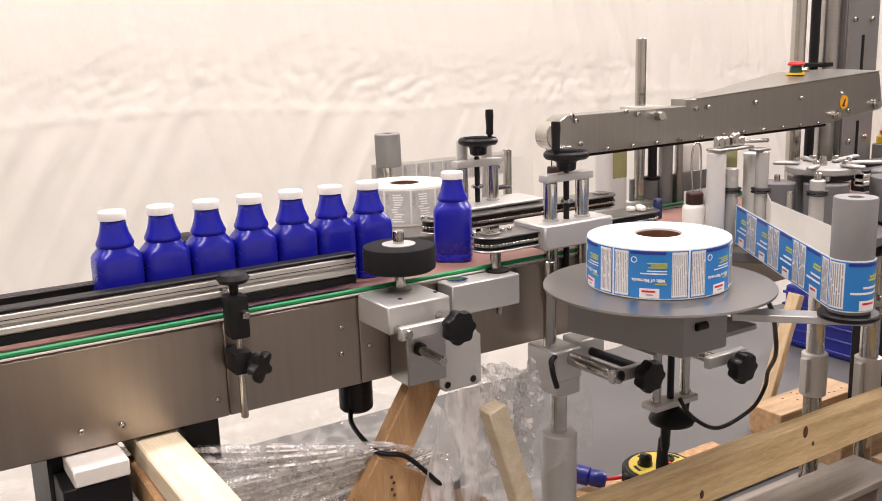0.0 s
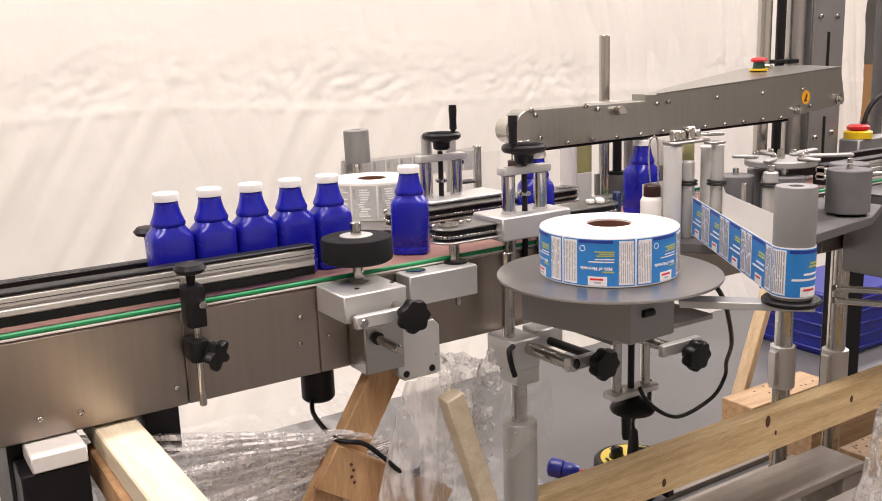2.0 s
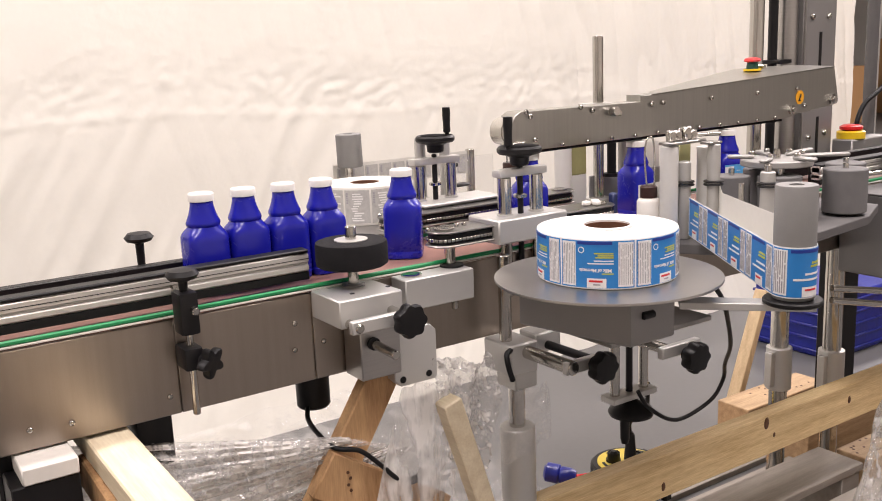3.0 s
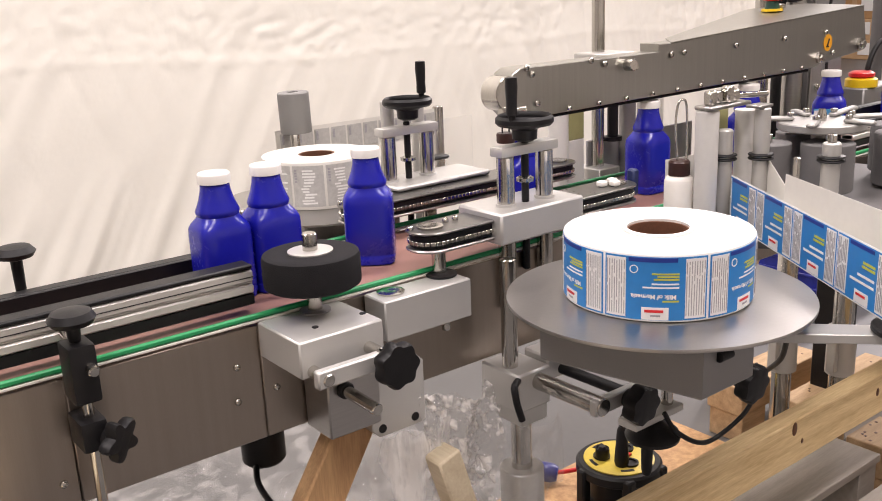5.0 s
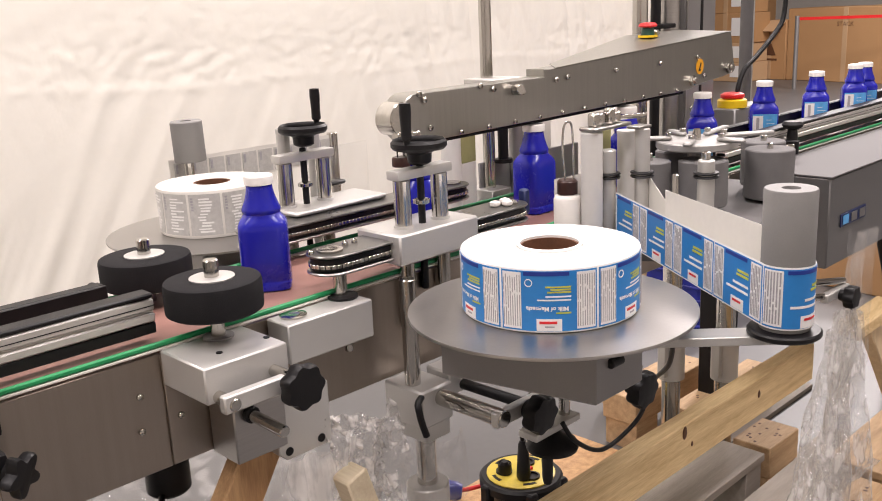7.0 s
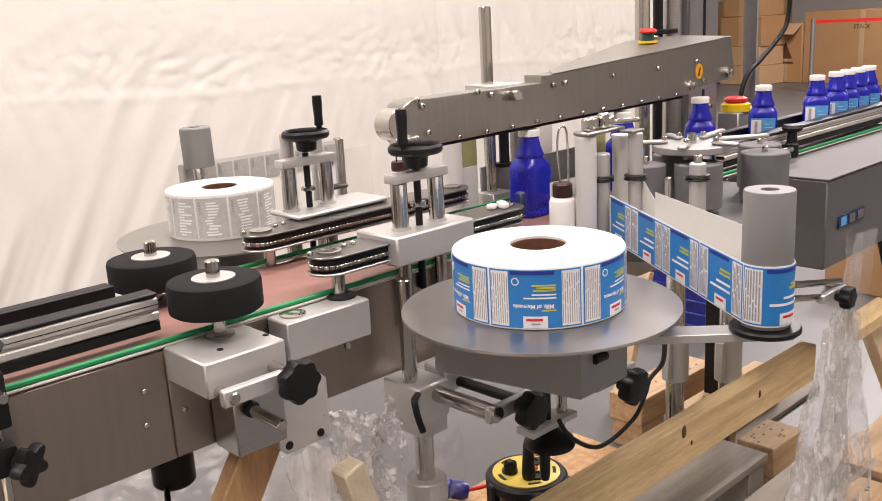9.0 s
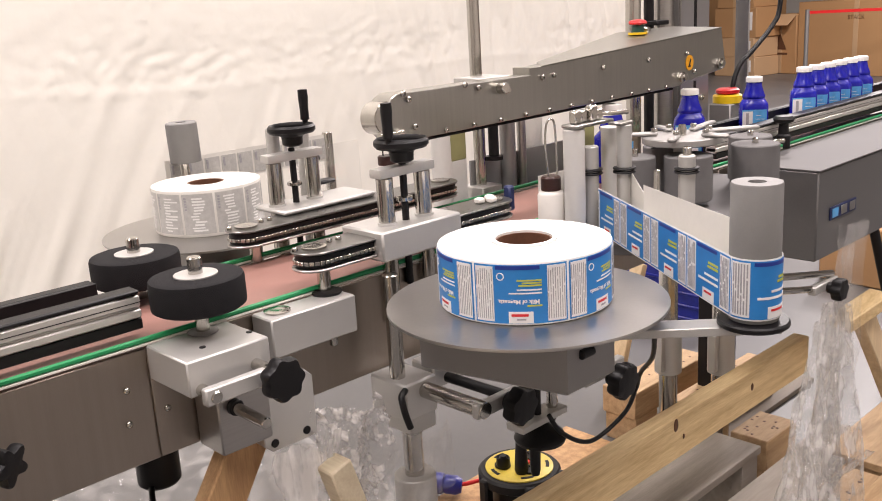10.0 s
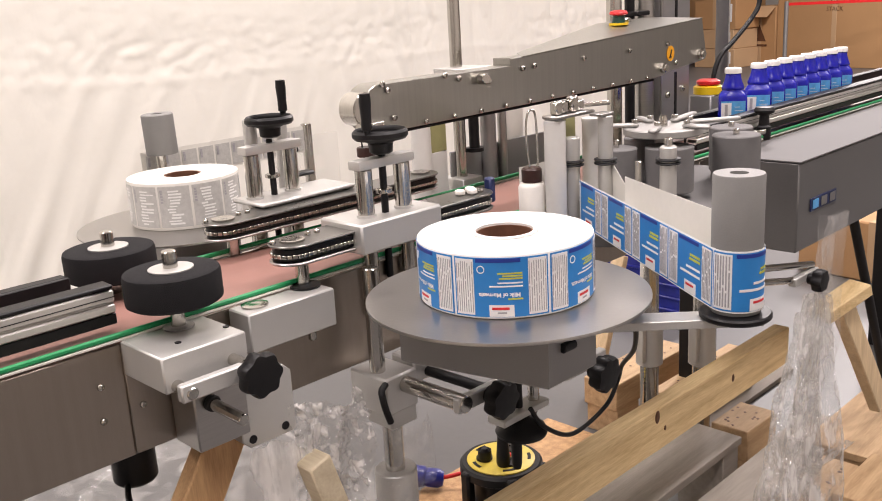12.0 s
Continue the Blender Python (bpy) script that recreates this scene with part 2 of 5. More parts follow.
def lathe(prof, base, bm=None, seg=32, axis=(0, 0, 1)):
    """Turned solid: prof is (radius, height) from bottom to top along axis."""
    bm = bm or bmesh.new()
    q = Vector((0, 0, 1)).rotation_difference(Vector(axis).normalized()).to_matrix()
    base = Vector(base)
    rings = []
    for r, h in prof:
        if r <= 1e-6:
            rings.append([bm.verts.new(base + q @ Vector((0, 0, h)))])
        else:
            rings.append([bm.verts.new(base + q @ Vector((r * math.cos(2 * math.pi * i / seg), r * math.sin(2 * math.pi * i / seg), h))) for i in range(seg)])
    for A, B in zip(rings, rings[1:]):
        for i in range(seg):
            j = (i + 1) % seg
            if len(A) == 1 and len(B) == 1:
                continue
            if len(A) == 1:
                bm.faces.new((A[0], B[i], B[j]))
            elif len(B) == 1:
                bm.faces.new((A[i], A[j], B[0]))
            else:
                bm.faces.new((A[i], A[j], B[j], B[i]))
    for R, flip in ((rings[0], True), (rings[-1], False)):
        if len(R) > 1:
            bm.faces.new(R[::-1] if flip else R)
    return bm


def rod(a, b, r, bm=None, seg=20, ch=0.0015):
    a, b = Vector(a), Vector(b)
    L = (b - a).length
    ch = min(ch, r * 0.4, L * 0.3)
    return lathe([(r - ch, 0), (r, ch), (r, L - ch), (r - ch, L)], a, bm, seg, b - a)


def ringtube(prof, base, bm=None, seg=40, axis=(0, 0, 1)):
    """Hollow turned ring: closed profile of (radius, height)."""
    bm = bm or bmesh.new()
    q = Vector((0, 0, 1)).rotation_difference(Vector(axis).normalized()).to_matrix()
    base = Vector(base)
    R = [[bm.verts.new(base + q @ Vector((r * math.cos(2 * math.pi * i / seg), r * math.sin(2 * math.pi * i / seg), h))) for i in range(seg)] for r, h in prof]
    for A, B in zip(R, R[1:] + R[:1]):
        for i in range(seg):
            j = (i + 1) % seg
            bm.faces.new((A[i], A[j], B[j], B[i]))
    return bm


def tube(pts, r, bm=None, seg=10, sub=8):
    """Bent cable through points, smoothed."""
    bm = bm or bmesh.new()
    P = [Vector(p) for p in pts]
    path = []
    for i in range(len(P) - 1):
        p0, p1, p2, p3 = P[max(i - 1, 0)], P[i], P[i + 1], P[min(i + 2, len(P) - 1)]
        for k in range(sub):
            t = k / sub
            path.append(0.5 * ((2 * p1) + (p2 - p0) * t + (2 * p0 - 5 * p1 + 4 * p2 - p3) * t * t + (3 * p1 - p0 - 3 * p2 + p3) * t ** 3))
    path.append(P[-1])
    rings = []
    up = Vector((0.13, 0.21, 0.97))
    for i, p in enumerate(path):
        d = (path[min(i + 1, len(path) - 1)] - path[max(i - 1, 0)]).normalized()
        u = d.cross(up).normalized()
        w = d.cross(u)
        rings.append([bm.verts.new(p + r * (math.cos(2 * math.pi * k / seg) * u + math.sin(2 * math.pi * k / seg) * w)) for k in range(seg)])
    for A, B in zip(rings, rings[1:]):
        for i in range(seg):
            j = (i + 1) % seg
            bm.faces.new((A[i], A[j], B[j], B[i]))
    bm.faces.new(rings[0][::-1])
    bm.faces.new(rings[-1])
    return bm


def prism(pts, axis, d0, d1, bm=None, bev=0.0015):
    """Polygon extruded along an axis. For 'y' points are (x, z); for 'z' (x, y); for 'x' (y, z)."""
    bm = bm or bmesh.new()
    put = {"y": lambda p, d: (p[0], d, p[1]), "z": lambda p, d: (p[0], p[1], d), "x": lambda p, d: (d, p[0], p[1])}[axis]
    A = [bm.verts.new(put(p, d0)) for p in pts]
    B = [bm.verts.new(put(p, d1)) for p in pts]
    n = len(pts)
    fs = [bm.faces.new(A), bm.faces.new(B[::-1])]
    for i in range(n):
        fs.append(bm.faces.new((A[i], B[i], B[(i + 1) % n], A[(i + 1) % n])))
    if bev:
        es = list({e for f in fs[:2] for e in f.edges})
        bmesh.ops.recalc_face_normals(bm, faces=fs)
        bmesh.ops.bevel(bm, geom=es, offset=bev, segments=1, affect="EDGES")
    return bm


def loft(rings, bm=None, seg=40):
    """Stack of rounded-square rings (z, half x, half y, exponent)."""
    bm = bm or bmesh.new()
    R = []
    for z, hx, hy, n in rings:
        ring = []
        for i in range(seg):
            a = 2 * math.pi * i / seg
            c, s = math.cos(a), math.sin(a)
            ring.append(bm.verts.new((hx * math.copysign(abs(c) ** (2 / n), c), hy * math.copysign(abs(s) ** (2 / n), s), z)))
        R.append(ring)
    for A, B in zip(R, R[1:]):
        for i in range(seg):
            j = (i + 1) % seg
            bm.faces.new((A[i], A[j], B[j], B[i]))
    bm.faces.new(R[0][::-1])
    bm.faces.new(R[-1])
    return bm


def bolt(bm, p, r=0.004, h=0.003, axis=(0, -1, 0)):
    return lathe([(r, 0), (r, h * 0.5), (r * 0.8, h * 0.85), (r * 0.45, h), (r * 0.42, h * 0.6), (0, h * 0.6)], p, bm, 12, axis)


def star_knob(bm, p, r, h, axis, lobes=5, depth=0.2):
    """Lobed clamping knob."""
    q = Vector((0, 0, 1)).rotation_difference(Vector(axis).normalized()).to_matrix()
    p = Vector(p)
    seg = lobes * 8
    R = []
    for k, hh in ((0.45, 0), (0.5, 0.3), (0.94, 0.36), (1.0, 0.5), (1.0, 0.8), (0.93, 0.96), (0.6, 1.0)):
        ring = []
        for i in range(seg):
            a = 2 * math.pi * i / seg
            amp = 1 - depth * (0.5 - 0.5 * math.cos(lobes * a)) if hh > 0.3 else 1
            ring.append(bm.verts.new(p + q @ Vector((r * k * amp * math.cos(a), r * k * amp * math.sin(a), hh * h))))
        R.append(ring)
    for A, B in zip(R, R[1:]):
        for i in range(seg):
            j = (i + 1) % seg
            bm.faces.new((A[i], A[j], B[j], B[i]))
    bm.faces.new(R[0][::-1])
    bm.faces.new(R[-1])
    return bm


def patch(c, r, a0, a1, z0, z1, th=0.0006, bm=None):
    """Thin curved sheet on a cylinder of radius r round c, angles in degrees."""
    bm = bm or bmesh.new()
    n = max(2, int(abs(a1 - a0) / 4) + 1)
    rows = []
    for i in range(n + 1):
        a = radians(a0 + (a1 - a0) * i / n)
        rows.append([bm.verts.new((c[0] + rr * math.cos(a), c[1] + rr * math.sin(a), z)) for rr, z in ((r, z0), (r, z1), (r + th, z1), (r + th, z0))])
    for A, B in zip(rows, rows[1:]):
        for i in range(4):
            j = (i + 1) % 4
            bm.faces.new((A[i], A[j], B[j], B[i]))
    bm.faces.new(rows[0][::-1])
    bm.faces.new(rows[-1])
    return bm


def words(text, size, bold=0.0):
    """Flat letters in the xz plane, centred, as a list of vertices and faces."""
    cu = bpy.data.curves.new("letters", "FONT")
    cu.body, cu.size, cu.align_x, cu.align_y, cu.resolution_u = text, size, "CENTER", "CENTER", 2
    cu.offset = bold
    ob = new("letters", cu)
    dg = bpy.context.evaluated_depsgraph_get()
    me = bpy.data.meshes.new_from_object(ob.evaluated_get(dg))
    vs = [v.co.copy() for v in me.vertices]
    fs = [tuple(p.vertices) for p in me.polygons]
    bpy.data.objects.remove(ob)
    bpy.data.curves.remove(cu)
    bpy.data.meshes.remove(me)
    return vs, fs


# ---------------------------------------------------------------- hall
def wavy_sheet(x0, x1, z0, z1, nx, nz, f):
    bm = bmesh.new()
    V = [[bm.verts.new(f(x0 + (x1 - x0) * i / nx, z0 + (z1 - z0) * k / nz)) for k in range(nz + 1)] for i in range(nx + 1)]
    for i in range(nx):
        for k in range(nz):
            bm.faces.new((V[i][k], V[i + 1][k], V[i + 1][k + 1], V[i][k + 1]))
    return bm


solo("floor", bx((-5, -5, -0.1), (18, 14, 0), 0), M_FLOOR, "grey sealed concrete hall floor", "floor", kind="structure")


def ridge(v, sharp=1.6):
    """Crease-like noise: rounded valleys with sharper crests."""
    return 1 - min(1.0, abs(noise.noise(v)) * 2.0) ** (1 / sharp)


def tarp_point(x, z):
    """Taut sheet: slanting pull folds below the seam, small crumples above it, upright folds at its far end."""
    far = max(0.0, min(1.0, (x - 1.7) / 0.7))
    seam = z - 1.185 + 0.02 * x - 0.03 * noise.noise(Vector((x * 1.3, 0, 0)))
    below = 1 / (1 + math.exp(max(-30.0, min(30.0, seam / 0.07))))
    fold = 0.012 * noise.noise(Vector((x * 0.8, z * 0.7, 0.3)))
    u = (x - 0.55 * z) + 0.05 * noise.noise(Vector((x * 1.7, z * 1.0, 7)))
    strong = max(0.0, 0.35 + 0.9 * noise.noise(Vector((x * 0.9, z * 2.0, 4.0)))) * (1 - far) * max(0.25, min(1.0, 1.3 - 0.55 * x))
    fold += 0.016 * below * strong * noise.noise(Vector((u * 15.0, (x + z) * 0.5, 2.0)))
    fold += 0.0045 * below * strong * noise.noise(Vector((u * 31.0, (x + z) * 0.9, 12.0)))
    w = (x + 0.22 * z) + 0.05 * noise.noise(Vector((x * 2, z * 2, 3)))
    fold += (0.0022 + 0.011 * far) * ridge(Vector((w * 7.5, z * 0.8, 5.0)))
    fold += 0.004 * far * ridge(Vector((w * 17.0, z * 1.6, 15.0)))
    band = math.exp(-(max(0.0, abs(seam - 0.06) - 0.02) / 0.08) ** 2)
    patchy = max(0.0, 0.4 + 0.9 * noise.noise(Vector((x * 1.3, z * 1.5, 6.0))))
    share = (0.25 + 1.0 * band) * (1 - 0.8 * below) * (0.3 + patchy)
    fold += 0.0029 * share * ridge(Vector((x * 9 + z * 6, z * 16 - x * 7.0, 9.0)), 1.2)
    fold += 0.0024 * share * ridge(Vector((x * 19 - z * 15, z * 25 + x * 12, 2.0)), 1.2)
    fold -= 0.0012 * math.exp(-(seam / 0.015) ** 2)
    return (x, 1.80 + fold - 0.25 * max(0, 0.35 - z), z)


solo("backdrop", wavy_sheet(-2.6, 4.34, 0.0, 3.1, 760, 300, tarp_point), M_TARP, "white wrinkled tarpaulin hung as a screen wall", "tarpaulin", kind="structure")
solo("wall_north", bx((-5, 13.9, 0), (18, 14.1, 4.5), 0), M_WALL, "plain painted hall wall", "wall", kind="structure")
solo("wall_south", bx((-5, -5.1, 0), (18, -4.9, 4.5), 0), M_WALL, "plain painted hall wall", "wall", kind="structure")
solo("wall_west", bx((-5.1, -4.9, 0), (-4.9, 13.9, 4.5), 0), M_WALL, "plain painted hall wall", "wall", kind="structure")
solo("wall_east", bx((17.9, -4.9, 0), (18.1, 13.9, 4.5), 0), M_WALL, "plain painted hall wall", "wall", kind="structure")
solo("ceiling", bx((-5, -5, 4.5), (18, 14, 4.6), 0), M_WALL, "plain painted hall ceiling", "ceiling", kind="structure")

# ---------------------------------------------------------------- conveyor
LANE = 0.114
BELT_Z = 0.990
conveyor = thing("conveyor", (0, LANE, 0), "stainless steel bottle conveyor with brown belt and green wear strips", "conveyor")
for a, b in ((-1.6, -0.1885), (-0.1880, 0.0355), (0.036, 1.38), (1.382, 3.2)):
    part("side_plate", bx((a, 0.0, 0.842), (b, 0.006, 0.988), 0.0015), M_PLATE, conveyor)
    part("far_side_plate", bx((a, 0.222, 0.842), (b, 0.228, 0.988), 0.0015), M_PLATE, conveyor)
part("lap_plate", bx((0.034, -0.004, 0.846), (0.16, 0.0, 0.984), 0.001), M_PLATE, conveyor)
part("belt", bx((-1.6, 0.009, 0.966), (3.2, 0.219, BELT_Z), 0.001), M_BELT, conveyor, "brown plastic slat belt")
for yy in (-0.002, 0.222):
    part("wear_strip", bx((-1.6, yy, 0.9945), (3.2, yy + 0.006, 1.0015), 0.002), M_GREEN, conveyor, "green plastic wear strip")
    part("edge_strip", bx((-1.6, yy + 0.0002, 0.9905), (3.2, yy + 0.008, 0.994), 0.001), M_LINER, conveyor, "white plastic edge strip")
part("underside", bx((-1.6, 0.01, 0.85), (3.2, 0.218, 0.853), 0), M_ALUDK, conveyor)
for x, z in ((0.003, 0.943), (0.0, 0.90), (0.05, 0.905), (-0.205, 0.872), (-0.40, 0.872), (-0.345, 0.868)):
    part("bolt", bolt(bmesh.new(), (x, -0.001 if x < 0.02 else -0.004, z), 0.0045, 0.004), M_CHROME, conveyor)
motor = part("gear_motor", lathe([(0.026, 0), (0.0295, 0.004), (0.0295, 0.085), (0.02, 0.09)], (0.073, 0.10, 0.757), seg=28), M_BLACK, conveyor, "black cylindrical drive motor")
part("motor_cable", tube([(0.050, 0.078, 0.764), (0.040, 0.055, 0.752), (0.036, 0.01, 0.742), (0.045, -0.03, 0.729), (0.080, -0.05, 0.721), (0.118, -0.05, 0.684), (0.145, -0.05, 0.654), (0.168, -0.05, 0.642), (0.190, -0.05, 0.642), (0.200, -0.05, 0.650)], 0.0042), M_BLACK, conveyor)
part("cable_plug", tube([(0.162, -0.051, 0.643), (0.178, -0.051, 0.640), (0.191, -0.051, 0.643), (0.201, -0.051, 0.653)], 0.007), M_BLACK, conveyor)
# legs of the conveyor, black with a white foot block
for lx in (-0.405, 3.05):
    leg = part("leg", bx((lx - 0.04, 0.02, 0.0), (lx + 0.04, 0.20, 0.84), 0.004), M_BLACK, conveyor)
part("leg_bracket", bx((-0.425, -0.055, 0.815), (-0.352, 0.02, 0.839), 0.002), M_WHITEPL, conveyor, "white leg bracket")
part("leg_cover", bx((-0.44, -0.052, 0.72), (-0.352, 0.018, 0.814), 0.002), M_BLACK, conveyor)
part("hinge_cover", bx((-0.250, 0.04, 0.745), (-0.190, 0.12, 0.8415), 0.015, seg=2), M_BLACK, conveyor)


# guide rails with their clamps
def guide_rail(x0, x1, y0, y1, parent, dz=0.0):
    """Slotted extrusion with a black lip."""
    g = part("guide_rail", bx((x0, y0, 1.0165 + dz), (x1, y1, 1.0275 + dz), 0.002), M_EXTR, parent, "aluminium guide rail extrusion")
    part("rib", bx((x0, y0, 1.0305 + dz), (x1, y1, 1.0455 + dz), 0.002), M_EXTR, g)
    part("web", bx((x0, y0 + 0.005, 1.012 + dz), (x1, y1 - 0.004, 1.05 + dz), 0), M_EXTR, g)
    part("groove_line", bx((x0, y0 - 0.0006, 1.0365 + dz), (x1, y0 + 0.001, 1.0375 + dz), 0), M_BLACK, g)
    part("lip", bx((x0, y0 - 0.001, 1.0465 + dz), (x1, y1 + 0.001, 1.0525 + dz), 0.002), M_BLACK, g, "black plastic lip")
    part("under_strip", bx((x0, y0 + 0.002, 1.002), (x1, y1 + 0.004, 1.0155 + dz), 0.001), M_BLACK, g)
    ya, yb = (y1, y1 + 0.006) if y1 < LANE else (y0 - 0.006, y0)
    part("slide_strip", bx((x0, ya, 1.003), (x1, yb, 1.052 + dz), 0.001), M_BLACK, g)
    return g


guide_rail(-1.6, 0.051, 0.030, 0.050, conveyor)
guide_rail(-1.6, 0.05, 0.158, 0.176, conveyor, -0.013)
guide_rail(1.42, 3.2, 0.026, 0.056, conveyor)
guide_rail(1.42, 3.2, 0.158, 0.176, conveyor, -0.006)


def rail_clamp(x, parent, y=-0.03, far=False):
    s = -1 if not far else 1
    c = part("rail_clamp", bx((x - 0.014, y - 0.02, 0.972), (x + 0.014, y + 0.018, 1.035), 0.005, seg=2), M_BLACK, parent, "black plastic rail clamp")
    part("cross_rod", rod((x + 0.006, y - 0.03, 1.008), (x + 0.006, y + 0.085, 1.030), 0.006), M_CHROME, c)
    part("cap_knob", lathe([(0.006, 0), (0.007, 0.014), (0.02, 0.018), (0.024, 0.024), (0.02, 0.031), (0.008, 0.034)], (x, y, 1.035), seg=20), M_BLACK, c)
    part("post", rod((x + 0.002, y, 0.846), (x + 0.002, y, 0.98), 0.0055), M_CHROME, c)
    part("lower_block", bx((x - 0.013, y - 0.018, 0.918), (x + 0.015, y + 0.029, 0.952), 0.005, seg=2), M_BLACK, c)
    part("star_knob", star_knob(bmesh.new(), (x + 0.012, y - 0.018, 0.932), 0.025, 0.022, (0.5, -0.85, -0.1), 5, 0.42), M_BLACK, c)
    return c


rail_clamp(-0.178, conveyor)
part("rail_knob", lathe([(0.006, 0), (0.007, 0.05), (0.02, 0.054), (0.024, 0.06), (0.018, 0.067), (0.006, 0.069)], (-0.17, 0.20, 1.02), seg=20), M_BLACK, conveyor, "black rail clamp knob")
part("rail_knob", lathe([(0.016, 0), (0.017, 0.03), (0.013, 0.034), (0.011, 0.058), (0.022, 0.063), (0.025, 0.070), (0.02, 0.077), (0.006, 0.079)], (1.69, 0.005, 0.99), seg=20), M_BLACK, conveyor, "black rail clamp knob")
part("rail_rod", rod((1.49, 0.0, 1.02), (1.62, -0.03, 1.02), 0.006), M_CHROME, conveyor)

# grey housing on the outfeed side
housing = thing("drive_housing", (1.6, -0.1, 0.77), "grey sheet-metal drive housing beside the outfeed conveyor", "housing")
part("cabinet", bx((1.455, -0.19, 0.79), (3.0, -0.006, 0.985), 0.003), M_HOUSE, housing)
part("lid", bx((1.453, -0.193, 0.9855), (3.0, -0.007, 0.989), 0.001), M_LID, housing, "dark glossy steel lid")
badge_p = bx((1.512, -0.1935, 0.870), (1.645, -0.1905, 0.899), 0.001)
part("emblem", badge_p, M_DARKBLUE, housing, "navy maker's plate")
for k in range(3):
    part("emblem_bar", bx((1.519 + k * 0.044, -0.1955, 0.875), (1.548 + k * 0.044, -0.194, 0.895), 0.0005), M_LPALE if k == 0 else M_STEEL, housing)


# ---------------------------------------------------------------- spacing wheels
def wheel_unit(cx, cy, s, wx, wy, r, zw):
    """Foam wheel on a clamped block; s = -1 for the near side, 1 for the far side."""
    u = thing("spacing_wheel", (cx, cy, 0.9), "black foam spacing wheel on an aluminium clamp block beside the belt", "spacing wheel", "bottle spacing wheels")
    part("shaft", rod((wx, wy, 0.96), (wx, wy, zw + 0.064), 0.009), M_CHROME, u)
    w = part("foam_wheel", lathe([(r - 0.005, 0), (r - 0.0005, 0.003), (r, 0.007), (r, 0.035), (r - 0.0015, 0.0395), (r - 0.006, 0.041), (0.0, 0.041)], (wx, wy, zw), seg=56), M_RUBBER, u)
    part("hub", lathe([(0.027, 0), (0.027, 0.0015), (0.025, 0.002), (0, 0.002)], (wx, wy, zw + 0.0412), seg=36), M_ALU, w, "bright aluminium hub disc")
    part("under_hub", lathe([(0.02, 0), (0.024, 0.004), (0.024, 0.006)], (wx, wy, zw - 0.0065), seg=28), M_BLACK, w)
    yb, yf = (-0.0025 if s < 0 else cy + s * 0.030), cy + s * 0.122
    part("block", bx((cx - 0.090, min(yb, yf), 0.948), (cx + 0.022, max(yb, yf), 0.992), 0.002), M_ALU, u)
    part("bearing", lathe([(0.019, 0), (0.019, 0.002), (0.013, 0.003), (0, 0.003)], (wx, wy if s < 0 else cy + 0.04, 0.9922), seg=24), M_ALUDK, u)
    for dx in (-0.05, 0.015):
        part("screw", lathe([(0.004, 0), (0.004, 0.001), (0, 0.001)], (cx + dx, cy + s * 0.09, 0.9922), seg=10), M_BLACK, u)
    y1 = cy + s * 0.122
    for dx, zz in ((-0.075, 0.955), (0.0, 0.963)):
        part("guide_rod", rod((cx + dx, y1 - s * 0.02, zz), (cx + dx, y1 + s * 0.036, zz), 0.0075), M_CHROME, u)
    part("clamp_bar", bx((cx - 0.088, min(y1 + s * 0.022, y1 + s * 0.034), 0.946), (cx + 0.03, max(y1 + s * 0.022, y1 + s * 0.034), 0.967), 0.002), M_ALU, u)
    part("star_knob", star_knob(bmesh.new(), (cx + 0.001, y1 + s * 0.034, 0.957), 0.028, 0.030, (0, s, 0), 7, 0.14), M_BLACK, u)
    part("bracket", bx((cx - 0.038, min(cy + s * 0.028, cy + s * 0.085), 0.842), (cx + 0.036, max(cy + s * 0.028, cy + s * 0.085), 0.942), 0.002), M_STEEL, u)
    x0, x1, c = cx + 0.0365, cx + 0.122, 0.012
    outline = [(x0, 0.806 + c), (x0 + c, 0.806), (x1 - 0.004, 0.806), (x1, 0.810), (x1, 0.905 - c), (x1 - c, 0.905), (x0 + c, 0.905), (x0, 0.905 - c)]
    part("end_plate", prism(outline, "y", min(cy + s * 0.030, cy + s * 0.060), max(cy + s * 0.030, cy + s * 0.060), bev=0.0015), M_ALU, u)
    part("rod_collar", rod((cx - 0.016, cy + s * 0.084, 0.903), (cx - 0.016, cy + s * 0.094, 0.903), 0.0105), M_BLACK, u)
    part("adjusting_rod", rod((cx - 0.016, cy + s * 0.08, 0.903), (cx - 0.016, cy + s * 0.158, 0.901), 0.0075), M_CHROME, u)
    # flat black discs standing in for the shade in the end plate's two holes
    for dx in (0.052, 0.104):
        part("screw", lathe([(0.006, 0), (0.006, 0.001), (0, 0.001)], (cx + dx, cy + s * 0.0602, 0.818), seg=12, axis=(0, s, 0)), M_BLACK, u)
    return u


wheel_unit(0.124, 0.022, -1, 0.104, -0.018, 0.0585, 1.0255)
wheel_unit(0.128, 0.197, 1, 0.128, 0.197, 0.062, 1.0145)


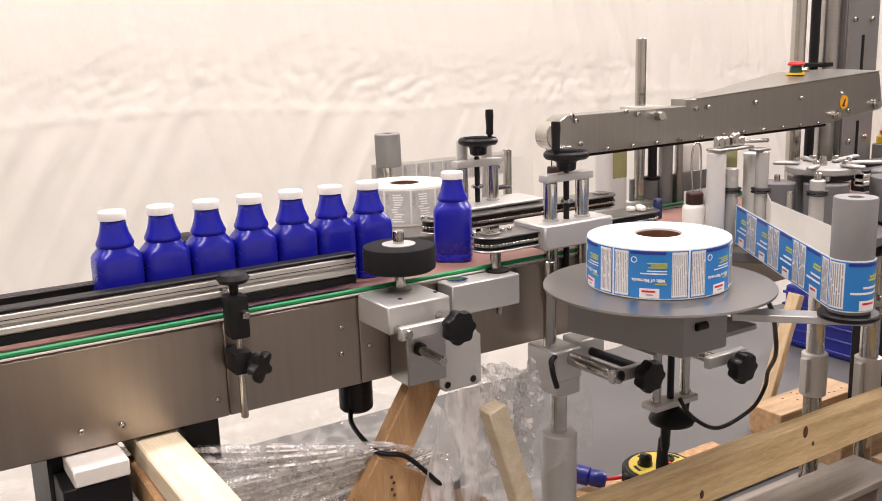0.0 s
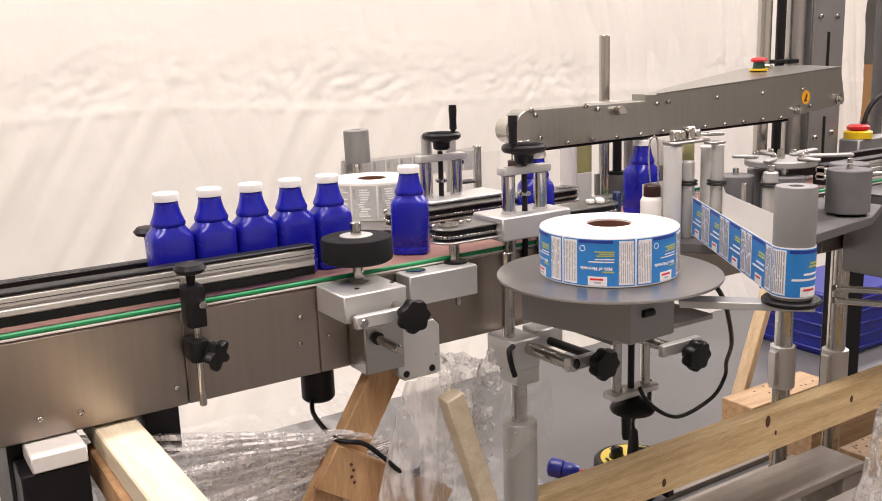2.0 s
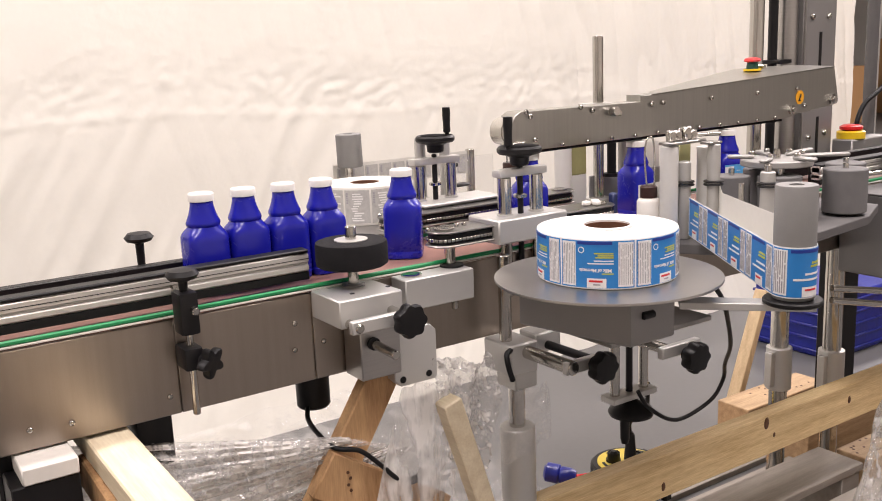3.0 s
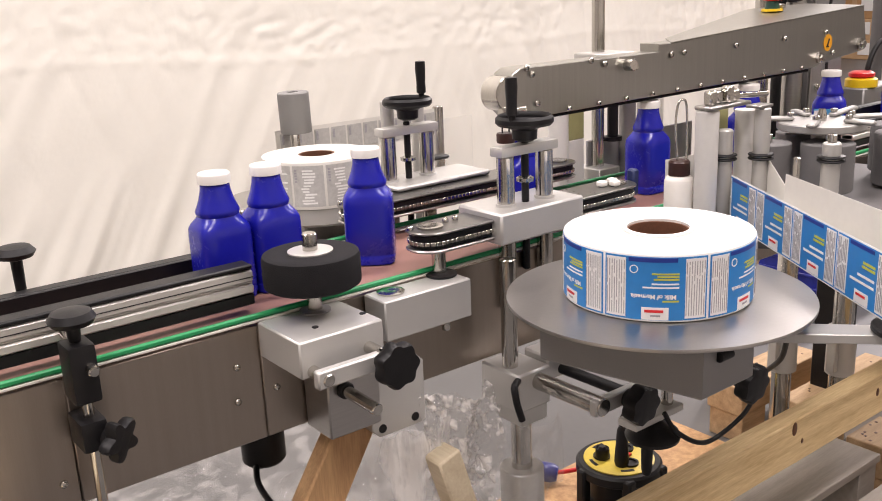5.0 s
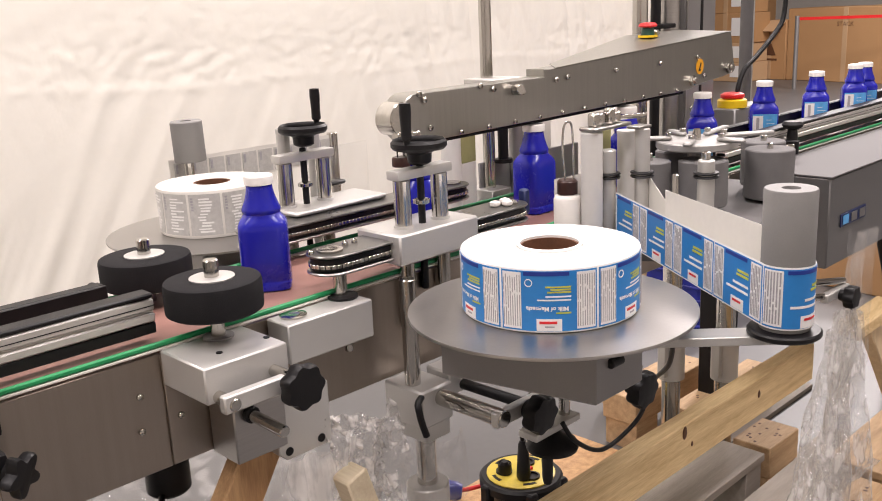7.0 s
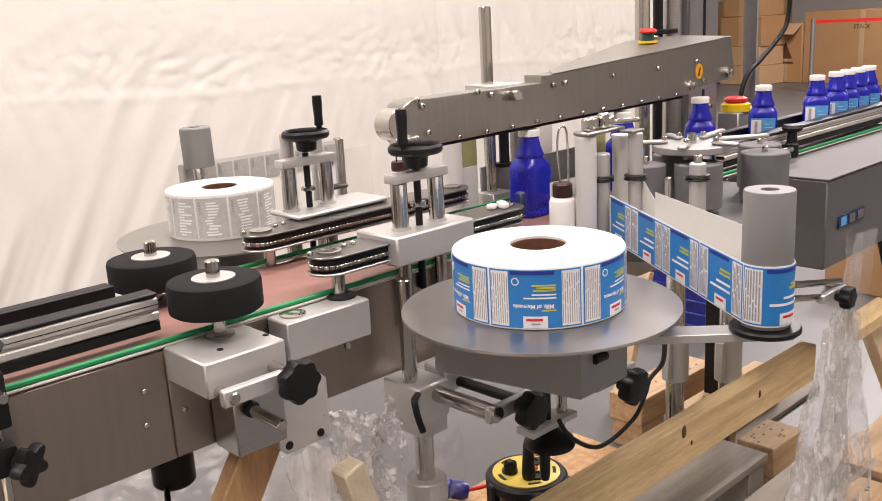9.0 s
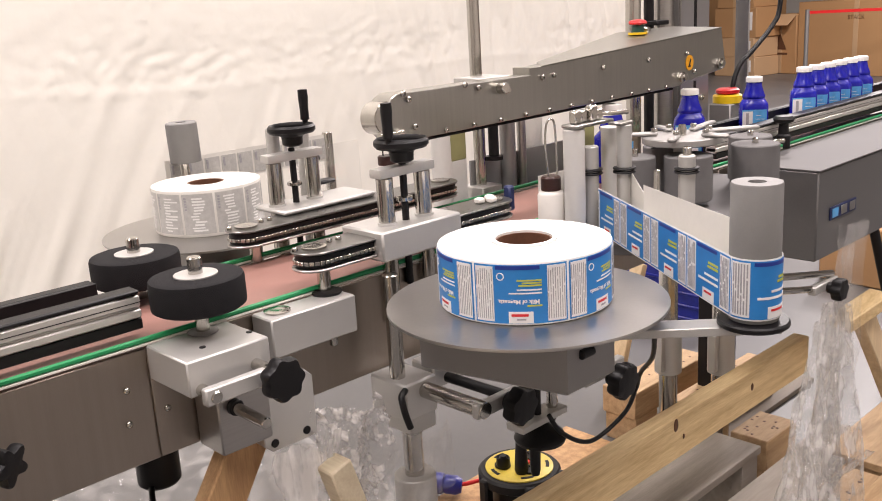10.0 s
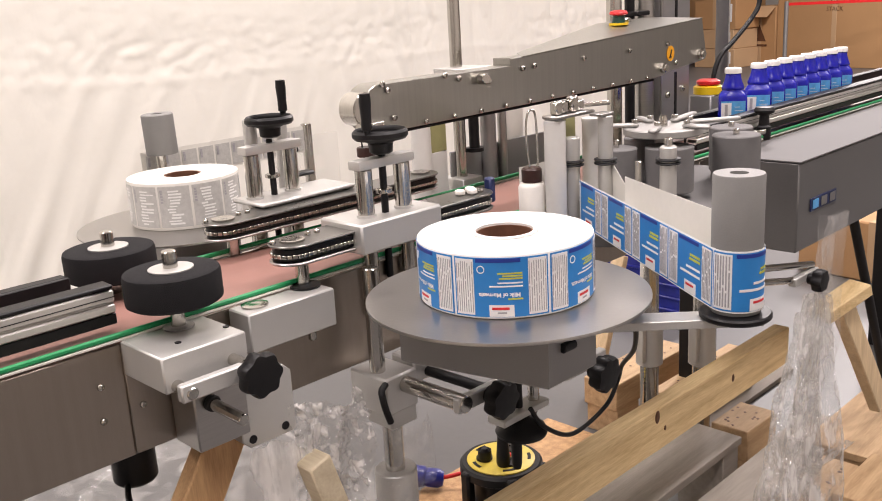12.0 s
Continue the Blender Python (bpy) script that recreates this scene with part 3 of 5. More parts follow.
# ---------------------------------------------------------------- side-belt aligners
def side_belt(xa, xb, y, r, z, parent, s):
    """Toothed belt between two rounded plates, from xa to xb; s tells which side carries the belt."""
    def stadium(rr, n=14):
        pts = []
        for i in range(n + 1):
            a = math.pi / 2 + math.pi * i / n
            pts.append((xa + rr * math.cos(a), y + rr * math.sin(a)))
        for i in range(n + 1):
            a = -math.pi / 2 + math.pi * i / n
            pts.append((xb + rr * math.cos(a), y + rr * math.sin(a)))
        return pts
    part("top_plate", prism(stadium(r), "z", z + 0.021, z + 0.025), M_DARKSTEEL, parent)
    part("bottom_plate", prism(stadium(r), "z", z - 0.003, z + 0.001), M_STEEL, parent)
    b = part("belt", prism(stadium(r - 0.005), "z", z + 0.002, z + 0.020, bev=0.001), M_BLACK, parent, "black belt with a bright chain of ribs")
    n = int((xb - xa) / 0.0075)
    studs = bmesh.new()
    for sy in (-1, 1):
        for k in range(n + 1):
            cx = xa + (xb - xa) * k / n
            bx((cx - 0.0035, y + sy * (r - 0.004) - 0.002, z + 0.0065), (cx + 0.0035, y + sy * (r - 0.004) + 0.002, z + 0.0125), 0.001, bm=studs)
    for cx, a0 in ((xa, 90), (xb, -90)):
        for k in range(1, 12):
            a = radians(a0 + 180 * k / 12)
            m = Matrix.Translation((cx + (r - 0.004) * math.cos(a), y + (r - 0.004) * math.sin(a), z)) @ Matrix.Rotation(a, 4, "Z")
            bx((-0.002, -0.0035, 0.0065), (0.002, 0.0035, 0.0125), 0.001, bm=studs, m=m)
    part("belt_rib", studs, M_CHROME, b, "bright metal chain ribs")
    for xx in (xa, xb):
        part("bearing", lathe([(0.018, 0), (0.018, 0.003), (0.013, 0.004), (0.009, 0.003), (0, 0.003)], (xx, y, z + 0.0252), seg=24), M_CHROME, parent)
    for dx in (-r * 0.8, r * 1.0, r * 1.5):
        part("bolt", bolt(bmesh.new(), (xa + dx, y + s * 0.008, z + 0.025), 0.0045, 0.006, (0, 0, 1)), M_CHROME, parent)


def handwheel(c, z, side, parent):
    w = part("handwheel", ringtube([(0.034, 0.004), (0.037, 0.0), (0.0405, 0.004), (0.0405, 0.010), (0.037, 0.014), (0.034, 0.010)], (c[0], c[1], z)), M_BLACK, parent, "black handwheel")
    part("dish", lathe([(0.012, -0.022), (0.017, -0.019), (0.018, -0.006), (0.030, 0.001), (0.036, 0.004), (0.036, 0.007), (0.026, 0.004), (0, 0.003)], (c[0], c[1], z), seg=32), M_BLACK, w)
    hx, hy = c[0] + side[0], c[1] + side[1]
    part("crank_handle", lathe([(0.004, 0), (0.005, 0.010), (0.0078, 0.012), (0.0074, 0.028), (0.0086, 0.050), (0.0080, 0.062), (0, 0.063)], (hx, hy, z + 0.006), seg=18), M_BLACK, w)
    return w


def yoke(c, z0, z1, half, parent, depth=0.0):
    """Two posts, a cross bar, a screw and a handwheel."""
    for sx in (-1, 1):
        part("post", rod((c[0] + sx * half, c[1], z0 - 0.15), (c[0] + sx * half, c[1], z1), 0.0125, seg=24), M_CHROME, parent)
        part("post_collar", lathe([(0.0145, 0), (0.0145, 0.004), (0.0125, 0.004)], (c[0] + sx * half, c[1], z0), seg=24), M_ALU, parent)
    part("cross_bar", bx((c[0] - half - 0.017, c[1] - 0.013, z1), (c[0] + half + 0.017, c[1] + 0.013, z1 + 0.014), 0.003, seg=2), M_ALU, parent)
    part("lead_screw", rod((c[0], c[1], z0 - 0.1), (c[0], c[1], z1 + 0.02), 0.0055, seg=14), M_BLACK, parent)
    part("screw_nut", lathe([(0.008, 0), (0.0125, 0.002), (0.0125, 0.007), (0.008, 0.009)], (c[0], c[1], z0 + 0.028), seg=20), M_CHROME, parent)


near_unit = thing("near_belt_aligner", (0.40, -0.03, 0.9), "near side-belt aligner with twin posts and black handwheel", "belt aligner", "side-belt aligners")
part("bearing_block", bx((0.183, -0.050, 0.937), (0.322, -0.003, 0.990), 0.002), M_ALU, near_unit)
part("bearing", lathe([(0.018, 0), (0.018, 0.002), (0.012, 0.003), (0.006, 0.002), (0, 0.002)], (0.212, -0.022, 0.9905), seg=24), M_CHROME, near_unit)
part("bearing", lathe([(0.021, 0), (0.021, 0.003), (0.012, 0.004), (0, 0.004)], (0.302, -0.012, 0.9905), seg=24), M_BLACK, near_unit)
part("drive_shaft", rod((0.302, -0.008, 0.98), (0.302, -0.008, 1.03), 0.0095), M_CHROME, near_unit)
part("stub", rod((0.30, -0.02, 0.915), (0.30, -0.02, 0.936), 0.006), M_CHROME, near_unit)
side_belt(0.300, 0.665, 0.006, 0.033, 1.028, near_unit, 1)
part("yoke_block", bx((0.385, -0.042, 1.018), (0.545, 0.052, 1.062), 0.003), M_ALU, near_unit)
yoke((0.463, -0.006), 1.062, 1.132, 0.037, near_unit)
handwheel((0.458, -0.012), 1.172, (-0.034, -0.012), near_unit)
for dx, dy in ((0.0, 0.006), (0.016, -0.006), (0.026, 0.008)):
    part("end_pad", bx((0.628 + dx, dy - 0.007, 1.0535), (0.642 + dx, dy + 0.007, 1.062), 0.002), M_WHITEPL, near_unit, "small white plastic pad")
part("end_block", bx((0.700, -0.002, 1.028), (0.714, 0.014, 1.070), 0.003), M_DARKBLUE, near_unit, "navy end stop")

far_unit = thing("far_belt_aligner", (0.48, 0.26, 0.9), "far side-belt aligner with twin posts and black handwheel", "belt aligner", "side-belt aligners")
side_belt(0.328, 0.755, 0.222, 0.033, 1.024, far_unit, 1)
part("drive_shaft", rod((0.340, 0.222, 0.95), (0.340, 0.222, 1.03), 0.0095), M_CHROME, far_unit)
part("yoke_block", bx((0.405, 0.225, 1.050), (0.60, 0.315, 1.058), 0.003), M_ALU, far_unit)
part("bearing_block", bx((0.30, 0.235, 0.935), (0.40, 0.29, 0.965), 0.002), M_ALU, far_unit)
yoke((0.464, 0.275), 1.058, 1.132, 0.039, far_unit)
handwheel((0.468, 0.275), 1.176, (0.037, 0.010), far_unit)
for xx, zz in ((0.462, 1.182), (0.524, 1.178)):
    part("back_post", rod((xx, 0.325, 0.95), (xx, 0.325, zz), 0.0115), M_ALU, far_unit)
part("lever", bx((0.535, 0.31, 1.070), (0.580, 0.334, 1.077), 0.003), M_BLACK, far_unit)
part("lever", rod((0.53, 0.325, 1.118), (0.552, 0.318, 1.118), 0.005), M_BLACK, far_unit)

# ---------------------------------------------------------------- hold-down arm
ARM_M = pose(0.63, 0.157, 0, 0, 0, 2.58)
TRIM = Matrix.Translation((-0.42, -0.98, 1.362)) @ Matrix.Scale(0.935, 4) @ Matrix.Translation((0.42, 0.98, -1.362))
AW = 0.044


def onarm(bm):
    bmesh.ops.transform(bm, matrix=TRIM @ ARM_M, verts=bm.verts)
    return bm


arm = thing("hold_down_arm", (1.15, 0.20, 1.19), "stainless overhead hold-down arm with rubber belt over the bottles", "hold-down arm")
part("arm_body", onarm(prism([(-0.048, 1.164), (-0.052, 1.178), (-0.050, 1.205), (-0.040, 1.222), (-0.024, 1.2295), (0.338, 1.2275), (0.338, 1.2415), (0.374, 1.2405), (1.127, 1.2735), (1.153, 1.180), (1.148, 1.172), (1.125, 1.1685), (0.968, 1.1575), (0.915, 1.149), (0.86, 1.1475), (-0.03, 1.147)], "y", 0, AW)), M_ARM, arm)
# sloping top cover that widens towards the column
cover = bmesh.new()
inv = ARM_M.inverted()
top = [Vector((0.374, -0.001, 1.2418)), Vector((1.128, -0.001, 1.2748)), inv @ Vector((1.785, 0.378, 1.279)), inv @ Vector((1.54, 0.375, 1.277)), Vector((0.43, AW + 0.01, 1.2445))]
A = [cover.verts.new(v) for v in top]
B = [cover.verts.new((v.x, v.y, v.z - 0.0012 if i in (0, 1, 4) else 1.215)) for i, v in enumerate(top)]
cover.faces.new(A)
cover.faces.new(B[::-1])
for i in range(5):
    cover.faces.new((A[i], B[i], B[(i + 1) % 5], A[(i + 1) % 5]))
part("top_cover", onarm(cover), M_ARM, arm, "sloping sheet steel top cover")
part("hold_down_belt", onarm(bx((-0.03, 0.006, 1.1405), (0.90, AW - 0.006, 1.1468), 0.002)), M_RUBBER, arm, "black rubber hold-down belt")
part("nose_roller", onarm(rod((-0.047, 0.003, 1.191), (-0.047, AW - 0.003, 1.191), 0.028, seg=40)), M_CHROME, arm)
part("tension_pin", onarm(rod((-0.070, -0.006, 1.165), (-0.02, -0.006, 1.166), 0.0045)), M_CHROME, arm)
part("tension_pin_head", onarm(lathe([(0.007, 0), (0.009, 0.003), (0.007, 0.008)], (-0.076, -0.006, 1.165), seg=14, axis=(1, 0, 0))), M_CHROME, arm)
for x, z in ((0.0, 1.2175), (-0.012, 1.2285), (0.012, 1.170), (0.182, 1.2185), (0.145, 1.2275), (0.374, 1.219), (0.413, 1.2205), (0.589, 1.2205), (0.773, 1.221), (0.948, 1.2235), (0.986, 1.176)):
    part("bolt", onarm(bolt(bmesh.new(), (x, -0.0015, z), 0.0056, 0.005)), M_CHROME, arm)
for k in range(11):
    part("bolt", onarm(bolt(bmesh.new(), (0.0894 + 0.0762 * k, -0.0015, 1.1532), 0.0044, 0.005)), M_CHROME, arm)
part("nub", onarm(rod((0.243, -0.018, 1.2125), (0.245, 0.004, 1.2115), 0.0105)), M_CHROME, arm)
part("nub", onarm(rod((0.262, -0.010, 1.207), (0.262, 0.004, 1.207), 0.006)), M_CHROME, arm)
part("axle_nut", onarm(lathe([(0.013, 0), (0.013, 0.006), (0.008, 0.008), (0.008, 0.014), (0, 0.014)], (0.926, 0.0, 1.1695), seg=6, axis=(0, -1, 0))), M_CHROME, arm)
part("axle_nut", onarm(lathe([(0.015, 0), (0.015, 0.006), (0.009, 0.008), (0.009, 0.014), (0, 0.014)], (1.117, 0.0, 1.186), seg=6, axis=(0, -1, 0))), M_CHROME, arm)
sticker = part("warning_sticker", onarm(lathe([(0.0185, 0), (0.0185, 0.0008), (0, 0.0008)], (0.9645, -0.0004, 1.1995), seg=28, axis=(0, -1, 0))), M_ORANGE, arm, "round orange warning sticker")
part("sticker_mark", onarm(bx((-0.0025, -0.0024, -0.010), (0.0025, -0.0014, 0.010), 0.0004, m=Matrix.Translation((0.9645, 0, 1.1995)) @ pose(0, 0, 0, 0, 25, 0))), M_BLACK, sticker)
part("sticker_mark", onarm(bx((-0.008, -0.0024, -0.010), (0.004, -0.0014, -0.007), 0.0004, m=Matrix.Translation((0.9645, 0, 1.1995)))), M_BLACK, sticker)
SX, SY, SZ = TRIM @ Vector((1.527, 0.303, 1.2725))
stop = part("stop_button", lathe([(0.022, 0), (0.022, 0.005), (0.0, 0.005)], (SX, SY, SZ), seg=28), M_YELLOW, arm, "yellow collar of the emergency stop")
part("button_stem", lathe([(0.0155, 0), (0.013, 0.016), (0, 0.016)], (SX, SY, SZ + 0.005), seg=24), M_DKGREEN, stop)
part("button_cap", lathe([(0.011, 0), (0.0195, 0.002), (0.021, 0.005), (0.018, 0.010), (0.009, 0.012), (0, 0.012)], (SX, SY, SZ + 0.021), seg=28), M_RED, stop, "red mushroom cap")
part("cover_bolt", lathe([(0.012, 0), (0.012, 0.008), (0.007, 0.012), (0, 0.012)], TRIM @ Vector((1.60, 0.33, 1.2745)), seg=6), M_CHROME, arm)

# posts that carry the arm
mast = thing("support_mast", (0.836, 0.205, 1.0), "tall polished steel support mast behind the hold-down arm", "mast")
part("pole", rod((0.955, 0.308, 0.86), (0.955, 0.308, 1.3779), 0.0125), M_CHROME, mast)
part("clamp", bx((0.915, 0.25, 1.1985), (0.995, 0.335, 1.2245), 0.002), M_ALU, mast)
part("foot_block", bx((0.925, 0.275, 0.86), (0.985, 0.34, 1.0), 0.002), M_ALU, mast)
part("clamp_arm", bx((0.93, 0.15, 1.2005), (0.98, 0.252, 1.2205), 0.002), M_ALU, mast)

column = thing("lifting_column", (1.75, 0.40, 0.0), "tall grey lifting column of machine frame with chrome guide rods", "column")
part("base_beam", bx((1.66, 0.2285, 0.855), (2.30, 0.48, 0.90), 0.003), M_ALUDK, column, "grey base beam bolted to the conveyor")
part("profile", bx((1.858, 0.395, 0.90), (2.018, 0.475, 1.9), 0.004), M_ALUDK, column)
part("slot", bx((1.934, 0.3935, 1.24), (1.946, 0.3948, 1.37), 0), M_BLACK, column)
part("slot", bx((1.934, 0.3935, 0.95), (1.946, 0.3948, 1.12), 0), M_BLACK, column)
part("edge_bead", bx((1.858, 0.391, 0.90), (1.866, 0.3948, 1.9), 0.001), M_STEEL, column)
for xx, rr, mm in ((1.682, 0.020, M_CHROME), (1.755, 0.0135, M_BLACK), (1.822, 0.029, M_STEEL), (2.258, 0.019, M_LID)):
    part("guide_rod", rod((xx, 0.425, 0.90), (xx, 0.425, 1.9), rr), mm, column)
# pale strip standing in for the gleam down the dark post's right edge
part("rod_gleam", bx((2.272, 0.412, 0.90), (2.284, 0.425, 1.9), 0.002), M_EXTR, column)
part("rod_collar", bx((1.74, 0.39, 1.284), (1.80, 0.45, 1.296), 0.002), M_BLACK, column)
for xx, zz in ((1.895, 1.415), (1.975, 1.415), (1.895, 1.06), (1.975, 1.07)):
    part("bolt", bolt(bmesh.new(), (xx, 0.395, zz), 0.009, 0.008), M_CHROME, column)

panel = thing("control_box", (2.10, 0.40, 0.0), "dark control box with red and yellow emergency stop", "control box")
part("case", bx((2.026, 0.33, 0.85), (2.235, 0.40, 1.045), 0.004), M_ALUDK, panel)
part("stand", bx((2.05, 0.36, 0.0), (2.15, 0.44, 0.85), 0.004), M_BLACK, panel)
sb = part("stop_base", lathe([(0.042, 0), (0.042, 0.02), (0.036, 0.024), (0, 0.024)], (2.072, 0.365, 1.0455), seg=28), M_YELLOW, panel, "yellow emergency stop base")
part("stop_cap", lathe([(0.026, 0), (0.034, 0.004), (0.034, 0.012), (0.024, 0.018), (0, 0.018)], (2.072, 0.365, 1.0697), seg=28), M_RED, sb, "red emergency stop cap")
part("cable", tube([(2.10, 0.36, 1.04), (2.092, 0.36, 1.09), (2.128, 0.36, 1.147), (2.206, 0.36, 1.185), (2.328, 0.36, 1.253), (2.37, 0.36, 1.31), (2.39, 0.36, 1.5)], 0.0075), M_BLACK, panel)

# ---------------------------------------------------------------- label rolls and unwinders
ROLL_C = (0.407, -0.287)
TABLE_Z = 1.008


def text_panel(c, r, a0, a1, z0, z1, parent, seed):
    """White fact panel with unreadable print as bars that run up the panel."""
    rnd = random.Random(seed)
    p = part("fact_panel", patch(c, r, a0, a1, z0, z1, 0.0004), M_LWHITE, parent)
    bars = bmesh.new()
    n = 8
    for k in range(n):
        u0 = a0 + (a1 - a0) * (k + 0.25) / n
        u1 = a0 + (a1 - a0) * (k + 0.55) / n
        z = z0 + 0.003
        while z < z1 - 0.006:
            L = rnd.uniform(0.012, 0.045)
            patch(c, r + 0.0005, u0, u1, z, min(z + L, z1 - 0.003), 0.0003, bars)
            z += L + rnd.uniform(0.002, 0.004)
    part("print", bars, M_LGREY, p)
    return p


def round_words(c, r, mid, z, text, size, parent, material, name):
    """Letters wrapped round the roll, head down."""
    vs, fs = words(text, size, 0.00022)
    bm = bmesh.new()
    V = []
    for v in vs:
        a = radians(mid) + (-v.x) / r
        V.append(bm.verts.new((c[0] + r * math.cos(a), c[1] + r * math.sin(a), z - v.y)))
    for f in fs:
        bm.faces.new([V[i] for i in f])
    return part(name, bm, material, parent)


def roll_print(c, r, mid, z0, z1, parent, seed):
    H = z1 - z0
    lab = part("label", patch(c, r, mid - 29.2, mid + 29.2, z0 + 0.002, z1 - 0.002, 0.0003), M_LBLUE, parent, "blue printed label")
    text_panel(c, r + 0.0004, mid - 28.2, mid - 16.5, z0 + 0.004, z1 - 0.004, lab, seed)
    text_panel(c, r + 0.0004, mid + 16.5, mid + 28.2, z0 + 0.004, z1 - 0.004, lab, seed + 5)
    part("top_band", patch(c, r + 0.0004, mid - 15, mid + 12, z1 - 0.0075, z1 - 0.003, 0.0003), M_LDARK, lab)
    part("logo_field", patch(c, r + 0.0004, mid - 7.5, mid + 7.5, z0 + 0.0025, z0 + 0.0165, 0.0003), M_LWHITE, lab)
    part("logo_stripe", patch(c, r + 0.0008, mid - 5.8, mid + 4.6, z0 + 0.0108, z0 + 0.0138, 0.0003), M_LRED, lab)
    part("logo_line", patch(c, r + 0.0008, mid - 2.5, mid + 3.0, z0 + 0.0062, z0 + 0.0082, 0.0003), M_LGREY, lab)
    round_words(c, r + 0.0009, mid - 1.0, z0 + 0.0285, "Milk of Magnesia", 0.0071, lab, M_LWHITE, "name_line")
    for k, (u0, u1, zz) in enumerate(((-7, 13, 0.0375), (-2, 13, 0.0415))):
        part("small_line", patch(c, r + 0.0004, mid + u0, mid + u1, z0 + zz, z0 + zz + 0.0017, 0.0003), M_LWHITE, lab)
    for u0, u1, zz in ((-1, 13, 0.0465), (1, 13, 0.0495), (-2, 13, 0.0525), (4, 13, 0.0225)):
        part("yellow_line", patch(c, r + 0.0004, mid + u0, mid + u1, z0 + zz, z0 + zz + 0.0018, 0.0003), M_LYEL, lab)
    a = radians(mid - 12)
    part("seal", ringtube([(0.0035, 0), (0.0046, 0), (0.0046, 0.0004), (0.0035, 0.0004)], (c[0] + (r + 0.0004) * math.cos(a), c[1] + (r + 0.0004) * math.sin(a), z0 + 0.058), seg=20, axis=(math.cos(a), math.sin(a), 0)), M_LWHITE, lab)
    return lab


label_roll = thing("label_roll", (*ROLL_C, TABLE_Z), "large roll of blue and white labels on the steel turntable", "label roll", "label rolls")
part("paper", ringtube([(0.040, 0.0), (0.107, 0.0), (0.1075, 0.001), (0.1075, 0.073), (0.107, 0.074), (0.0405, 0.074)], (*ROLL_C, TABLE_Z + 0.0008), seg=96), M_PAPER, label_roll)
core = part("core", ringtube([(0.0355, 0.0), (0.040, 0.0), (0.040, 0.077), (0.0355, 0.077)], (*ROLL_C, TABLE_Z + 0.0008), seg=48), M_PAPER, label_roll)
part("core_lining", ringtube([(0.033, 0.0), (0.0355, 0.0), (0.0355, 0.074), (0.033, 0.074)], (*ROLL_C, TABLE_Z + 0.0008), seg=48), M_CORE, core, "brown cardboard core")
part("core_plug", lathe([(0.033, 0), (0.033, 0.05), (0, 0.05)], (*ROLL_C, TABLE_Z + 0.0008), seg=32), M_CORE, core)
for k in range(6):
    roll_print(ROLL_C, 0.1077, 218.0 + 60 * k, TABLE_Z + 0.0008, TABLE_Z + 0.0745, label_roll, 10 + 7 * k)

unwinder = thing("label_unwinder", (0.40, -0.29, 0.9), "brushed steel label turntable on grey motor box with knobs", "unwinder", "label unwinders")
part("turntable", lathe([(0.1746, 0), (0.175, 0.0004), (0.175, 0.0037), (0.1748, 0.004), (0, 0.004)], (0.402, -0.292, TABLE_Z - 0.0042), seg=96), M_STEEL, unwinder, "brushed steel disc")
part("motor_box", prism([(0.297, -0.205), (0.340, -0.404), (0.43, -0.404), (0.53, -0.21), (0.44, -0.16)], "z", 0.928, 1.002, bev=0.003), M_MOTOR, unwinder)
part("cable_port", rod((0.362, -0.4055, 0.972), (0.385, -0.4055, 0.972), 0.006), M_BLACK, unwinder)
part("post", rod((0.387, -0.05, 0.845), (0.387, -0.05, 1.003), 0.0115, seg=24), M_CHROME, unwinder)
part("clamp_block", bx((0.370, -0.085, 0.788), (0.432, -0.005, 0.8455), 0.003), M_ALU, unwinder)
part("clamp_lever", tube([(0.372, -0.082, 0.838), (0.356, -0.092, 0.837), (0.352, -0.098, 0.828), (0.354, -0.100, 0.812), (0.360, -0.102, 0.790)], 0.005), M_BLACK, unwinder)


def obox(c, half, ang, z0, z1, bev=0.003):
    """Upright box turned by ang degrees round its centre."""
    m = pose(c[0], c[1], 0, 0, 0, ang)
    return bx((-half[0], -half[1], z0), (half[0], half[1], z1), bev, m=m)


part("rod", rod((0.408, -0.075, 0.828), (0.410, -0.205, 0.828), 0.0125), M_CHROME, unwinder)
part("rod", rod((0.462, -0.075, 0.828), (0.465, -0.205, 0.828), 0.008), M_BLACK, unwinder)
part("rod_bar", bx((0.396, -0.203, 0.817), (0.490, -0.190, 0.839), 0.002), M_ALU, unwinder)
part("star_knob", star_knob(bmesh.new(), (0.456, -0.204, 0.828), 0.029, 0.034, (0, -1, -0.1), 7, 0.14), M_BLACK, unwinder)
part("rod", rod((0.60, -0.12, 0.828), (0.60, -0.245, 0.828), 0.010), M_CHROME, unwinder)
part("rod_bar", bx((0.572, -0.252, 0.818), (0.668, -0.238, 0.839), 0.002), M_ALU, unwinder)
part("star_knob", star_knob(bmesh.new(), (0.628, -0.254, 0.820), 0.029, 0.034, (0, -1, -0.1), 7, 0.14), M_BLACK, unwinder)
part("slide_plate", bx((0.50, -0.20, 0.842), (0.76, -0.03, 0.852), 0.002), M_STEEL, unwinder)
for xx in (0.655, 0.735):
    part("hanger_post", rod((xx, -0.05, 0.672), (xx, -0.05, 0.852), 0.010), M_CHROME, unwinder)
part("hanger_screw", rod((0.695, -0.05, 0.62), (0.695, -0.05, 0.845), 0.007), M_BLACK, unwinder)
part("hanger_bar", bx((0.635, -0.07, 0.662), (0.755, -0.03, 0.675), 0.002), M_ALU, unwinder)
